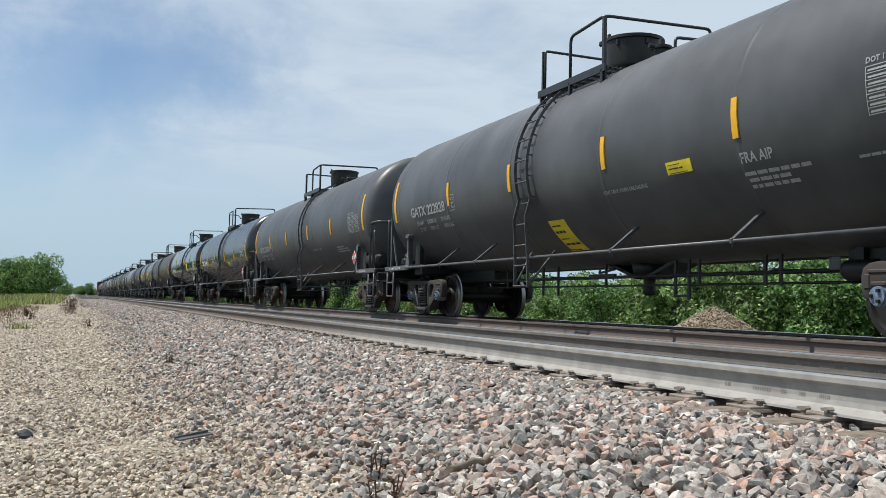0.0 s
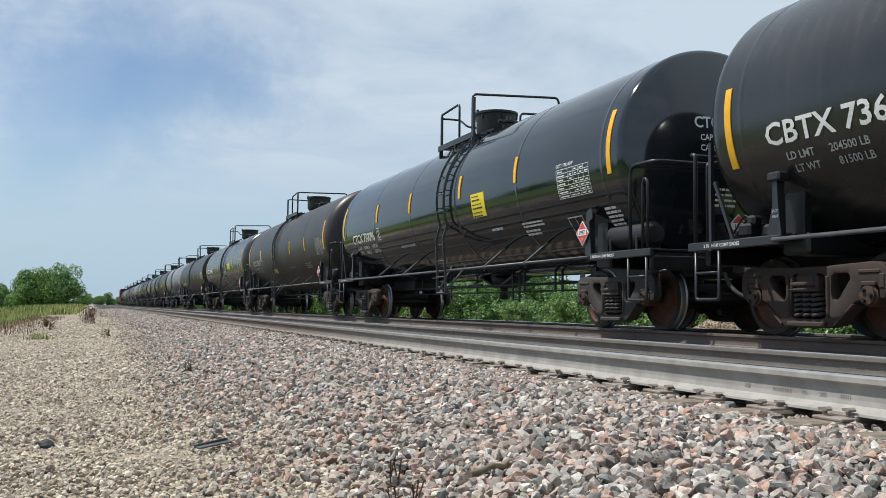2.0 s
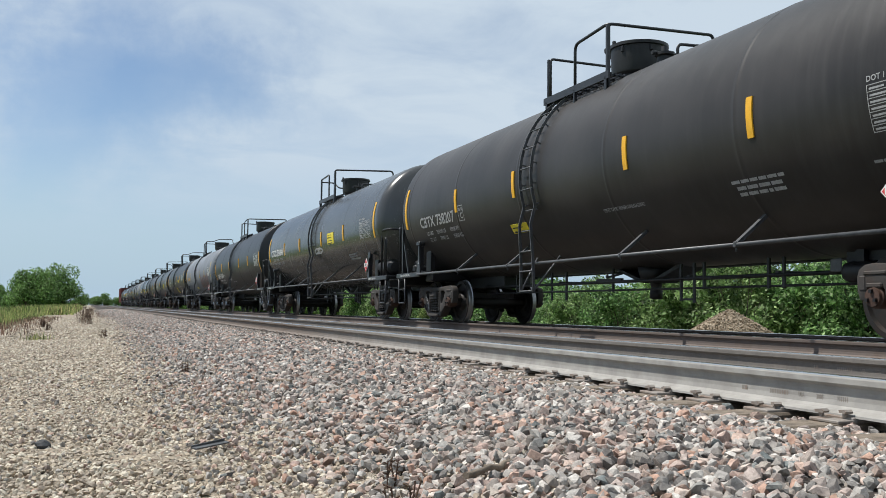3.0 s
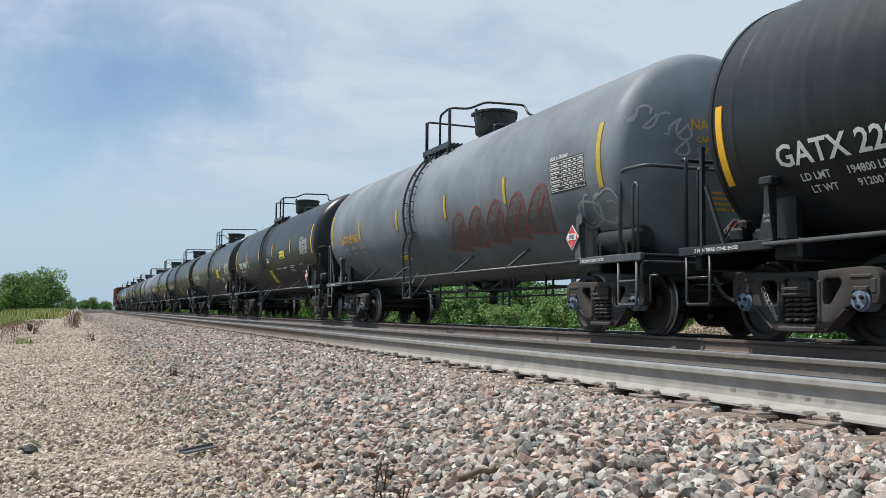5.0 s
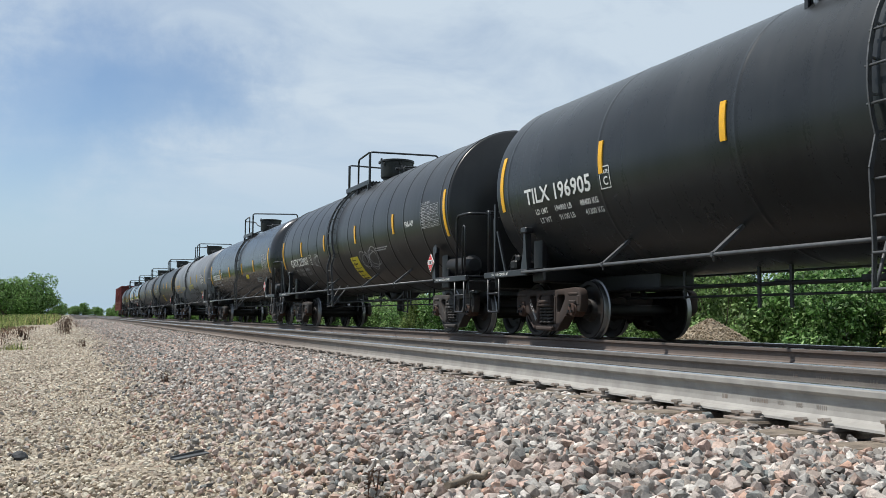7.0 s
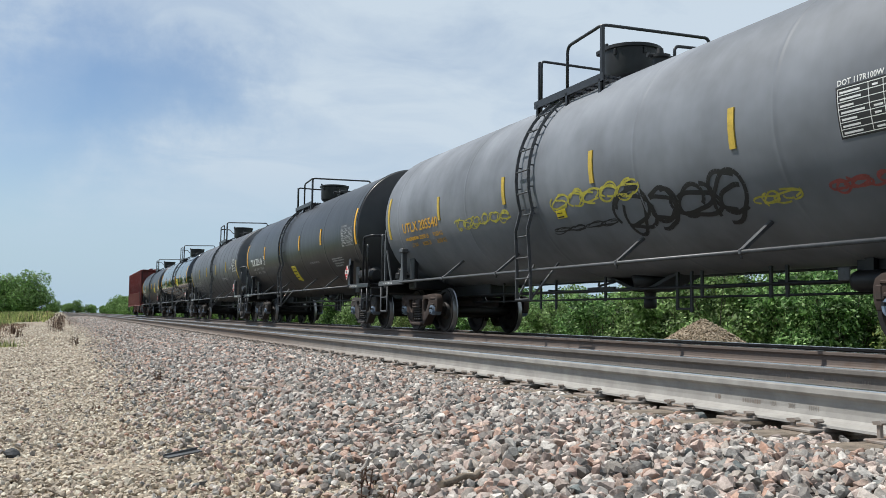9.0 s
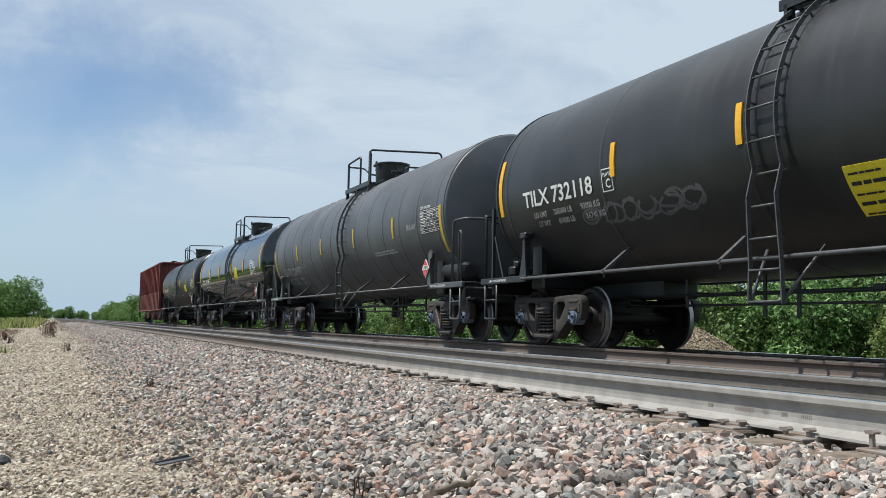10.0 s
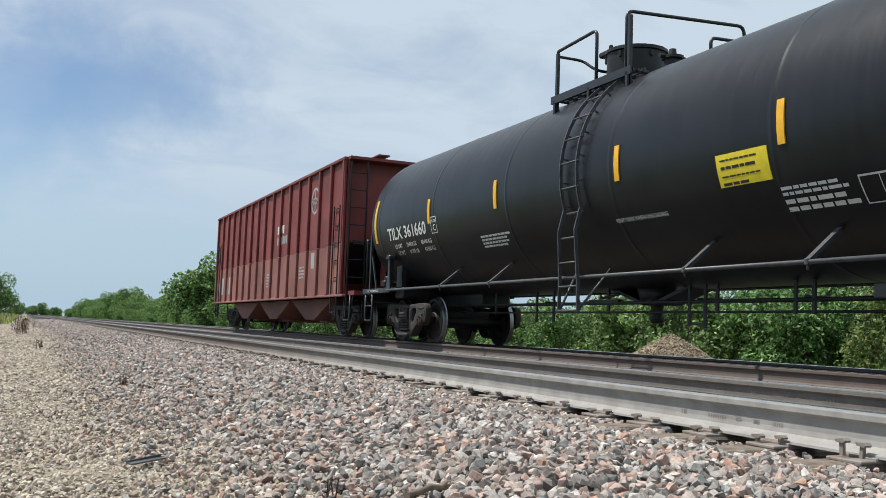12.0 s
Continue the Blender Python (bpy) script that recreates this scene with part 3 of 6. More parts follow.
def side_frame_mesh(mat):
    """A cast side frame with its windows, spring opening and bearing jaws, outside the wheels."""
    bm = bmesh.new()
    h = BASE / 2
    right = [(0.0, 0.775), (0.30, 0.775), (0.62, 0.79), (h + 0.03, 0.80), (h + 0.14, 0.785), (h + 0.21, 0.74), (h + 0.24, 0.66), (h + 0.235, 0.52), (h + 0.20, 0.42), (h + 0.125, 0.42),
             (h + 0.115, 0.53), (h + 0.07, 0.57), (h - 0.07, 0.57), (h - 0.115, 0.53), (h - 0.125, 0.41), (h - 0.20, 0.385), (0.56, 0.30), (0.44, 0.17), (0.38, 0.13), (0.30, 0.115), (0.0, 0.11)]
    outline = right + [(-a, b) for a, b in right[-2:0:-1]]
    tri = [(0.60, 0.62), (0.605, 0.66), (0.57, 0.69), (0.40, 0.69), (0.355, 0.665), (0.345, 0.48), (0.365, 0.42), (0.41, 0.405), (0.46, 0.44)]
    hole = [(-0.245, 0.66), (-0.20, 0.695), (0.20, 0.695), (0.245, 0.66), (0.265, 0.26), (0.235, 0.215), (-0.235, 0.215), (-0.265, 0.26)]
    edges = []
    for loop in (outline, tri, [(-a, b) for a, b in tri], hole):
        vs = [bm.verts.new((-0.07, a, b)) for a, b in loop]
        edges += [bm.edges.new((vs[k], vs[(k + 1) % len(vs)])) for k in range(len(vs))]
    bmesh.ops.triangle_fill(bm, edges=edges, use_beauty=True)
    g = bmesh.ops.extrude_face_region(bm, geom=list(bm.faces))
    bmesh.ops.translate(bm, verts=[v for v in g["geom"] if isinstance(v, bmesh.types.BMVert)], vec=(0.14, 0, 0))
    bmesh.ops.recalc_face_normals(bm, faces=bm.faces)
    rims = [e for e in bm.edges if len(e.link_faces) == 2 and e.calc_face_angle(0) > 1.2]
    bmesh.ops.bevel(bm, geom=rims, offset=0.02, segments=2, affect="EDGES", profile=0.5)
    box(bm, (0, 0, 0.15), (0.26, 0.56, 0.06), 0, 0.015)
    for s in (-1, 1):                        # ribs along the chords, bearing adapters
        beam(bm, (0, s * 0.66, 0.365), (0, s * 0.40, 0.145), 0.185, 0.03, 0, 0.008)
        box(bm, (0, s * h, 0.575), (0.19, 0.20, 0.05), 0, 0.012)
        box(bm, (0, s * h, 0.70), (0.165, 0.30, 0.05), 0, 0.015)
        box(bm, (0, s * (h + 0.16), 0.60), (0.16, 0.09, 0.16), 0, 0.015)
        box(bm, (0, s * 0.30, 0.45), (0.175, 0.05, 0.44), 0, 0.012)
    return finish("side_frame", bm, mat, True)


def spring_mesh():
    bm = bmesh.new()
    pts = []
    for i in range(5 * 12 + 1):
        q = i / 12 * 2 * math.pi
        pts.append((0.064 * math.cos(q), 0.064 * math.sin(q), 0.225 + 0.27 * i / 60))
    pipe(bm, pts, 0.021, 6)
    return finish("spring", bm, M["truck"])


def bolster_mesh(mat):
    bm = bmesh.new()
    box(bm, (0, 0, 0.60), (2.25, 0.32, 0.20), 0, 0.03)
    box(bm, (0, 0, 0.74), (0.9, 0.30, 0.14), 0, 0.03)
    for s in (-1, 1):
        box(bm, (s * 1.08, 0, 0.585), (0.14, 0.44, 0.05), 0, 0.015)
        box(bm, (s * 1.08, 0, 0.52), (0.14, 0.46, 0.04), 0, 0.012)
        for k in (-0.19, 0.19):
            box(bm, (s * 1.08, k, 0.60), (0.13, 0.05, 0.14), 0, 0.012)
    for s in (-1, 1):                       # brake beams with their shoes
        box(bm, (0, s * 0.36, 0.36), (1.5, 0.08, 0.10), 0, 0.01)
        for k in (-0.755, 0.755):
            box(bm, (k, s * 0.385, 0.40), (0.09, 0.06, 0.32), 0, 0.01)
    return finish("truck", bm, mat)


TR = {}
for key, mt in (("grime", M["truck"]), ("rust", M["truck_brown"])):
    TR[key] = dict(side=side_frame_mesh(mt), bolster=bolster_mesh(mt))
SPRING = spring_mesh()
WS = {(r, c): wheelset_mesh(r, M["cap_blue"] if c else M["cap_rust"]) for r in (0, 1) for c in (0, 1)}
WHEELSETS = []


def stencil_mesh(words):
    """White letters down the slanting strut of a side frame."""
    pts, faces = text_flat(words, 0.062)
    u, v = (-0.55, -0.83), (-0.83, 0.55)
    me = bpy.data.meshes.new("frame_stencil")
    me.from_pydata([(-0.078, 0.60 + a * 0.85 * u[0] + b * v[0], 0.60 + a * 0.85 * u[1] + b * v[1]) for a, b in pts], [], faces)
    me.materials.append(M["dull_white"])
    return me


def add_truck(car, y, key, rust, cap, label="", words=""):
    truck = part("truck", TR[key]["bolster"], None, car, label, pose(0, y, 0))
    for s in (-1, 1):
        cast = part("side_frame", TR[key]["side"], None, truck, "", pose(s * 1.02, 0, 0))
        if words and s < 0:
            part("frame_stencil", stencil_mesh(words), None, cast)
        for d in (-0.135, 0.0, 0.135):
            part("spring", SPRING, None, truck, "", pose(s * 1.05, d, 0))
    for s in (-1, 1):
        ws = part("wheelset", WS[rust, cap], None, truck, "", pose(0, s * BASE / 2, WHEEL_R))
        WHEELSETS.append((ws, s * BASE / 2))


# --- tank car fittings, shared by all cars


def ladder_mesh():
    bm = bmesh.new()
    for s in (-0.21, 0.21):
        pts = [(-1.60, s * 1.18, 0.58), (-1.60, s * 1.1, 1.0), (-R_T - 0.075, s, 1.7)]
        pts += [around(s, u, 0.075) for u in np.linspace(-0.5, 1.95, 16)]
        for a, b in zip(pts, pts[1:]):
            beam(bm, a, b, 0.05, 0.018)
    for z in (0.60, 0.93, 1.26, 1.60):
        pipe(bm, [(-1.62, -0.23, z), (-1.62, 0.23, z)], 0.014, 6)
    for u in np.linspace(-0.56, 1.8, 8):
        a = around(0, u, 0.075)
        pipe(bm, [a + Vector((0, -0.25, 0)), a + Vector((0, 0.25, 0))], 0.014, 6)
        for s in (-0.21, 0.21):
            beam(bm, around(s, u + 0.08, 0.075), around(s, u + 0.08, -0.01), 0.02, 0.02)
    # stays from the foot to the sill pipe
    for s in (-1, 1):
        pipe(bm, [(-1.58, s * 0.24, 0.62), (-1.20, s * 0.42, 1.18)], 0.018, 6)
    return finish("ladder", bm, M["pipe_grey"])


def dome_mesh():
    bm = bmesh.new()
    lathe(bm, [(3.95, 0.36), (4.08, 0.38), (4.12, 0.44), (4.17, 0.45), (4.54, 0.455), (4.55, 0.485), (4.60, 0.485), (4.61, 0.45), (4.57, 0.05)], 32, "z")
    for k in range(6):
        box(bm, (0.455 * math.cos(k * 1.047 + 0.4), 0.455 * math.sin(k * 1.047 + 0.4), 4.48), (0.05, 0.05, 0.10), 0, 0.01)
    box(bm, (-0.34, 0.34, 4.60), (0.14, 0.20, 0.09), 0, 0.02)
    box(bm, (-0.44, 0.05, 4.62), (0.05, 0.06, 0.09), 0, 0.01)
    return finish("manway_dome", bm, M["black"], True)


def valve_mesh():
    bm = bmesh.new()
    lathe(bm, [(3.95, 0.12), (4.25, 0.12), (4.27, 0.16), (4.31, 0.16), (4.33, 0.06), (4.42, 0.05)], 14, "z", centre=(-0.12, -0.85, 0))
    lathe(bm, [(3.95, 0.08), (4.22, 0.08), (4.24, 0.11), (4.28, 0.11), (4.34, 0.03)], 12, "z", centre=(0.2, -1.15, 0))
    pipe(bm, [(-0.35, -0.85, 4.30), (0.1, -0.85, 4.30)], 0.035, 8)
    return finish("top_valve", bm, M["black"], True)


def platform_mesh(y0, y2):
    """The grated walkway beside the manway."""
    bm = bmesh.new()
    c, l = (y0 + y2) / 2, y0 - y2 + 0.2
    for k in range(7):                      # open grating bars along the car
        box(bm, (-1.0 + k * 0.085, c, 3.93), (0.028, l, 0.04))
    for k in range(9):
        box(bm, (-0.75, c - l / 2 + 0.05 + k * (l - 0.1) / 8, 3.915), (0.56, 0.03, 0.03))
    for y in (y0, c, y2):
        beam(bm, (-1.03, y, 3.91), (-1.03, y, 3.62), 0.05, 0.05)
        beam(bm, (-0.45, y, 3.91), (-0.45, y, 3.85), 0.05, 0.05)
    box(bm, (-1.04, c, 3.92), (0.03, l, 0.12))
    return finish("platform", bm, M["railing"])


def rail_meshes(kind):
    """Railings of the top walkway: a frame at its rear, a tall loop across the car at its front."""
    y0, y1, y2 = TOPS[kind]
    r, out = 0.026, []
    bm = bmesh.new()
    beam(bm, (-1.0, y0, 3.70), (-1.0, y0, 4.66), 0.05, 0.05)
    if kind == "frame":
        pipe(bm, bend([(-1.0, y0, 4.62), (-1.0, y0, 4.70), (-1.0, y1, 4.74), (-1.0, y1, 3.75)], 0.1), r)
        pipe(bm, bend([(-1.0, y0, 4.62), (-0.55, y0, 4.62), (-0.45, y0 - 0.25, 4.42), (0.5, y0 - 0.25, 4.42)], 0.1), r * 0.9)
    else:
        pipe(bm, bend([(-1.0, y0 - 0.06, 3.72), (-1.0, y0 - 0.06, 4.66), (0.9, y0 - 0.06, 4.64), (0.9, y0 - 0.06, 3.8)], 0.06), r * 0.9)
    out.append(finish("rear_railing", bm, M["railing"]))
    bm = bmesh.new()
    beam(bm, (-1.0, y2, 3.70), (-1.0, y2, 4.72), 0.055, 0.05)
    if kind == "frame":
        pipe(bm, bend([(-1.0, y2 + 0.08, 3.72), (-1.0, y2 + 0.08, 4.80), (0.95, y2 - 0.05, 4.86), (0.98, y2 - 0.05, 4.62)], 0.1), r)
    elif kind == "wavy":
        pipe(bm, bend([(-1.0, y1, 3.72), (-1.0, y1, 4.66), (-1.0, y2, 4.72), (-0.55, y2, 4.74), (-0.2, y2 - 0.1, 4.90), (0.75, y2 - 0.1, 4.92), (0.72, y2 - 0.35, 4.66), (1.0, y2 - 0.35, 4.62), (0.8, y2 - 0.75, 4.3), (0.75, y2 - 0.9, 3.9)], 0.12), r)
    else:
        pipe(bm, bend([(-1.0, y1, 3.72), (-1.0, y1, 4.68), (-1.0, y2, 4.74), (0.95, y2, 4.78), (0.97, y2, 4.6), (0.7, y2 - 0.5, 4.2)], 0.12), r)
    out.append(finish("front_railing", bm, M["railing"]))
    bm = bmesh.new()
    pipe(bm, bend([(-0.35, y2 - 0.9, 3.95), (-0.35, y2 - 0.9, 4.25), (0.45, y2 - 0.9, 4.28), (0.5, y2 - 0.9, 4.0)], 0.08), 0.024)
    out.append(finish("low_railing", bm, M["railing"]))
    return out


# along the car: the rear post, the second post and the post of the tall loop
TOPS = dict(plain=(1.36, 0.42, -0.63), wavy=(1.18, 0.32, -0.25), frame=(0.88, -0.22, -1.05))


def sill_pipe_mesh(half):
    bm = bmesh.new()
    for s in (-1, 1):
        pipe(bm, [(s * 1.52, -half + 0.75, 1.06), (s * 1.52, half - 0.75, 1.06)], 0.025, 10)
    return finish("side_handrail", bm, M["pipe_grey"])


def strut_mesh():
    bm = bmesh.new()
    beam(bm, (-1.52, 0, 1.07), (-1.09, 0, 1.42), 0.04, 0.06)
    pipe(bm, [(-1.52, 0, 1.04), (-1.52, 0, 0.98)], 0.014, 6)
    box(bm, (-1.52, 0, 1.06), (0.07, 0.05, 0.07), 0, 0.01)
    return finish("strut", bm, M["pipe_grey"])


def under_mesh():
    """Slim brake rods on their hangers and the bottom outlet beneath the tank."""
    bm = bmesh.new()
    for x, z, r in ((-0.30, 0.77, 0.024), (-0.30, 0.63, 0.016), (0.45, 0.80, 0.018)):
        pipe(bm, [(x, -5.6, z), (x, 5.6, z)], r, 6)
    for y, z in ((-3.69, 0.60), (-3.41, 0.60), (-2.07, 0.62), (-1.84, 0.42), (-1.52, 0.45), (0.38, 0.60), (2.0, 0.47), (2.57, 0.47), (4.1, 0.6)):
        beam(bm, (-0.30, y, 1.02), (-0.30, y, z), 0.03, 0.045)
    for y in (-3.55, -1.68, 2.28, 4.1):
        beam(bm, (-0.30, y, 0.80), (0.45, y, 0.80), 0.04, 0.04)
    beam(bm, (-0.30, -1.84, 0.47), (-0.30, -1.52, 0.47), 0.025, 0.03)
    lathe(bm, [(0.48, 0.06), (0.50, 0.10), (0.62, 0.10), (0.64, 0.08), (0.74, 0.10), (0.78, 0.24), (1.0, 0.30)], 16, "z", centre=(0, -0.42, 0))
    for s in (-1, 1):
        beam(bm, (0, -0.5 + s * 0.95, 1.0), (0, -0.5 + s * 0.15, 0.76), 0.45, 0.05)
    beam(bm, (-0.3, 0.9, 0.80), (-0.3, 0.1, 0.80), 0.05, 0.05)
    pipe(bm, bend([(-0.1, 0.9, 0.90), (-0.3, 0.6, 0.84), (-0.3, 0.1, 0.90)], 0.1), 0.02, 6)
    lathe(bm, [(-5.25, 0.02), (-5.25, 0.11), (-5.2, 0.12), (-4.85, 0.12), (-4.8, 0.11), (-4.8, 0.02)], 16, "y", centre=(-0.35, 0, 0.76))
    beam(bm, (-0.35, -5.0, 1.02), (-0.35, -5.0, 0.8), 0.06, 0.12)
    for s in (-1, 1):
        beam(bm, (-0.2, s * 5.55, 0.98), (-0.2, s * 5.2, 0.62), 0.05, 0.05)
    return finish("brake_rigging", bm, M["black"])


def lever_plate_mesh():
    bm = bmesh.new()
    box(bm, (-0.45, -4.72, 0.84), (0.02, 0.18, 0.15), 0, 0.01)
    return finish("badge_plate", bm, M["pipe_grey"])


def end_meshes(s, tone):
    """The parts at a car's end (s = -1 front, 1 rear), with the coupling plane at y = 0."""
    out = {}

    def keep(name, bm, mat, smooth=False):
        out[name] = finish(name, bm, mat, smooth)
    Y = lambda d: -s * d                     # d metres in from the coupling plane
    bm = bmesh.new()                         # stub sill over the truck
    box(bm, (0, Y(2.3), 0.93), (0.62, 3.6, 0.36), 0, 0.02)
    keep("stub_sill", bm, M["black"])
    bm = bmesh.new()
    box(bm, (0, Y(2.04), 1.02), (2.5, 0.42, 0.24), 0, 0.03)
    keep("body_bolster", bm, M["black"])
    bm = bmesh.new()
    prism(bm, [(Y(1.9), 1.05), (Y(2.2), 1.05), (Y(2.2), 1.75), (Y(1.9), 1.75)], -1.25, -1.16)
    keep("saddle", bm, M["black"])
    bm = bmesh.new()
    box(bm, (0, Y(0.62), 0.96), (2.7, 0.10, 0.26), 0, 0.02)
    keep("end_sill", bm, M["black"])
    bm = bmesh.new()                         # deck at the end with its side channels
    box(bm, (0, Y(0.80), 1.10), (2.84, 0.5, 0.03), 0, 0.006)
    keep("end_deck", bm, M[tone])
    bm = bmesh.new()
    box(bm, (-1.06, Y(1.62), 1.115), (0.62, 1.1, 0.03), 0, 0.006)
    keep("side_step", bm, M[tone])
    for nm, x in (("side_channel", -1.46), ("far_side_channel", 1.46)):
        bm = bmesh.new()
        box(bm, (x, Y(1.25), 1.06), (0.06, 1.66, 0.105), 0, 0.01)
        keep(nm, bm, M[tone])
    bm = bmesh.new()                         # upright bracket beside the tank, with its pad on the shell
    if s > 0:
        prism(bm, [(Y(1.86), 1.10), (Y(2.10), 1.10), (Y(2.05), 1.44), (Y(2.03), 1.72), (Y(1.97), 1.72), (Y(1.96), 1.44)], -1.48, -1.44)
        box(bm, (-1.43, Y(2.0), 1.75), (0.16, 0.20, 0.10), 0, 0.02)
        box(bm, (-1.40, Y(2.0), 1.45), (0.08, 0.03, 0.60))
    else:
        prism(bm, [(Y(2.02), 1.10), (Y(2.20), 1.10), (Y(2.16), 1.74), (Y(2.05), 1.80), (Y(1.98), 1.74), (Y(1.98), 1.64), (Y(2.08), 1.60)], -1.47, -1.44)
        box(bm, (-1.40, Y(2.1), 1.42), (0.08, 0.03, 0.62))
    keep("jacking_bracket", bm, M[tone])
    bm = bmesh.new()                         # coupler, knuckle and air hose
    box(bm, (0, Y(0.38), 0.87), (0.22, 0.62, 0.18), 0, 0.03)
    box(bm, (s * 0.03, Y(0.06), 0.87), (0.30, 0.22, 0.28), 0, 0.05)
    pipe(bm, bend([(-0.25, Y(0.5), 0.80), (-0.30, Y(0.25), 0.55), (-0.12, Y(0.0), 0.40)], 0.2), 0.03, 8)
    keep("coupler", bm, M["truck"])
    bm = bmesh.new()                         # end railing, across the car
    z = 2.22 if s > 0 else 2.28
    d = 0.52 if s > 0 else 0.98
    f = 0.40                                 # the cross rail clears the head
    pipe(bm, bend([(-1.44, Y(d), 1.08), (-1.44, Y(d), z), (-1.42, Y(f), z), (1.42, Y(f), z), (1.44, Y(d), z), (1.44, Y(d), 1.08)], 0.14), 0.026, 8)
    keep("end_railing", bm, M[tone])
    bm = bmesh.new()                         # grab irons beside the steps
    for x in (-1.47,):
        if s > 0:
            pipe(bm, bend([(x, Y(0.80), 1.05), (x, Y(0.80), 2.06), (x * 0.9, Y(0.80), 2.08)], 0.05), 0.02, 6)
            beam(bm, (x, Y(0.88), 1.0), (x, Y(0.88), 2.30), 0.05, 0.05)
            beam(bm, (x, Y(0.95), 1.82), (x, Y(1.28), 1.10), 0.03, 0.045)
        else:
            pipe(bm, bend([(x, Y(0.62), 1.0), (x, Y(0.62), 2.0), (x, Y(0.56), 2.07), (x, Y(0.50), 2.0), (x, Y(0.50), 1.0)], 0.05), 0.02, 6)
            pipe(bm, bend([(x, Y(0.22), 0.45), (x, Y(0.22), 0.80), (x, Y(0.05), 0.80)], 0.05), 0.016, 6)
    keep("grab_iron", bm, M[tone])
    bm = bmesh.new()                         # stirrup steps
    for x in (-1.46,):
        pipe(bm, bend([(x, Y(0.55), 1.0), (x, Y(0.55), 0.42), (x, Y(1.0), 0.42), (x, Y(1.0), 1.0)], 0.05), 0.022, 6)
        pipe(bm, [(x, Y(0.55), 0.74), (x, Y(1.0), 0.74)], 0.018, 6)
    keep("stirrup_step", bm, M[tone])
    bm = bmesh.new()                         # uncoupling lever
    pipe(bm, bend([(-1.42, Y(0.50), 0.75), (-1.42, Y(0.50), 1.0), (-0.15, Y(0.40), 1.0), (-0.05, Y(0.3), 0.92)], 0.08), 0.016, 6)
    keep("uncoupling_lever", bm, M[tone])
    return out


def reservoir_mesh():
    bm = bmesh.new()
    prof = [(-0.55, 0.03), (-0.54, 0.12), (-0.47, 0.19), (0.47, 0.19), (0.54, 0.12), (0.55, 0.03)]
    lathe(bm, prof, 20, "y", centre=(-1.12, 1.38, 1.34))
    for d in (-0.35, 0.35):
        box(bm, (-1.12, 1.38 + d, 1.2), (0.40, 0.05, 0.22), 0, 0.01)
    return finish("air_reservoir", bm, M["black"], True)


def brake_mesh():
    """Hand brake wheel on its stand with the control valve beside it."""
    bm = bmesh.new()
    c = Vector((-0.55, -0.62, 1.92))
    pipe(bm, [c + Vector((0.28 * math.cos(q), 0, 0.28 * math.sin(q))) for q in np.linspace(0, 2 * math.pi, 21)[:-1]], 0.02, 6, 0, True)
    for k in range(5):
        q = k * 1.257
        beam(bm, c, c + Vector((0.27 * math.cos(q), 0.02, 0.27 * math.sin(q))), 0.03, 0.02)
    box(bm, c + Vector((0, -0.12, -0.05)), (0.26, 0.16, 0.34), 0, 0.03)
    beam(bm, c + Vector((0, -0.12, 0)), (-0.55, -0.74, 1.1), 0.08, 0.06)
    stand = finish("brake_stand", bm, M["black"])
    bm = bmesh.new()
    keep = [(-1.25, -1.30, 1.22, 0.20, 0.22, 0.16), (-1.25, -1.38, 1.33, 0.14, 0.14, 0.12), (-1.2, -1.62, 1.20, 0.16, 0.16, 0.14), (-1.2, -1.08, 1.19, 0.14, 0.12, 0.14)]
    for x, y, z, a, b, h in keep:
        box(bm, (x, y, z), (a, b, h), 0, 0.03)
    for k in range(5):
        pipe(bm, bend([(-1.30 + 0.05 * k, -1.45, 1.28), (-1.28 + 0.05 * k, -1.25, 1.42 - 0.03 * k), (-1.3 + 0.06 * k, -1.0, 1.13)], 0.08), 0.012, 5)
    return stand, finish("control_valve", bm, M["black"])


LADDER, DOME, VALVE, STRUT, UNDER, BADGE = ladder_mesh(), dome_mesh(), valve_mesh(), strut_mesh(), under_mesh(), lever_plate_mesh()
PLATFORMS = {kind: platform_mesh(t[0], t[2]) for kind, t in TOPS.items()}
TOP_RAILS = {kind: rail_meshes(kind) for kind in TOPS}
ENDS = {(s, tone): end_meshes(s, tone) for s in (-1, 1) for tone in ("railing", "pipe_grey")}
RESERVOIR, BRAKE = reservoir_mesh(), brake_mesh()
DIAMOND = [(0.0, -0.19), (0.19, 0.0), (0.0, 0.19), (-0.19, 0.0)]


def diamond_mesh(size, depth, mat, name):
    bm = bmesh.new()
    prism(bm, [(a * size, b * size) for a, b in DIAMOND], 0, depth)
    return finish(name, bm, mat)


DIA_WHITE, DIA_RED = diamond_mesh(1.0, 0.012, M["white"], "placard"), diamond_mesh(0.90, 0.006, M["placard_red"], "red_face")


def flat_sign(name, flat, at, mat, parent, label=""):
    """Writing on an upright plate that faces the near side."""
    pts, faces = flat
    me = bpy.data.meshes.new(name)
    me.from_pydata([(0, -a, b) for a, b in pts], [], faces)
    me.materials.append(mat)
    return part(name, me, None, parent, label, Matrix.Translation(at))


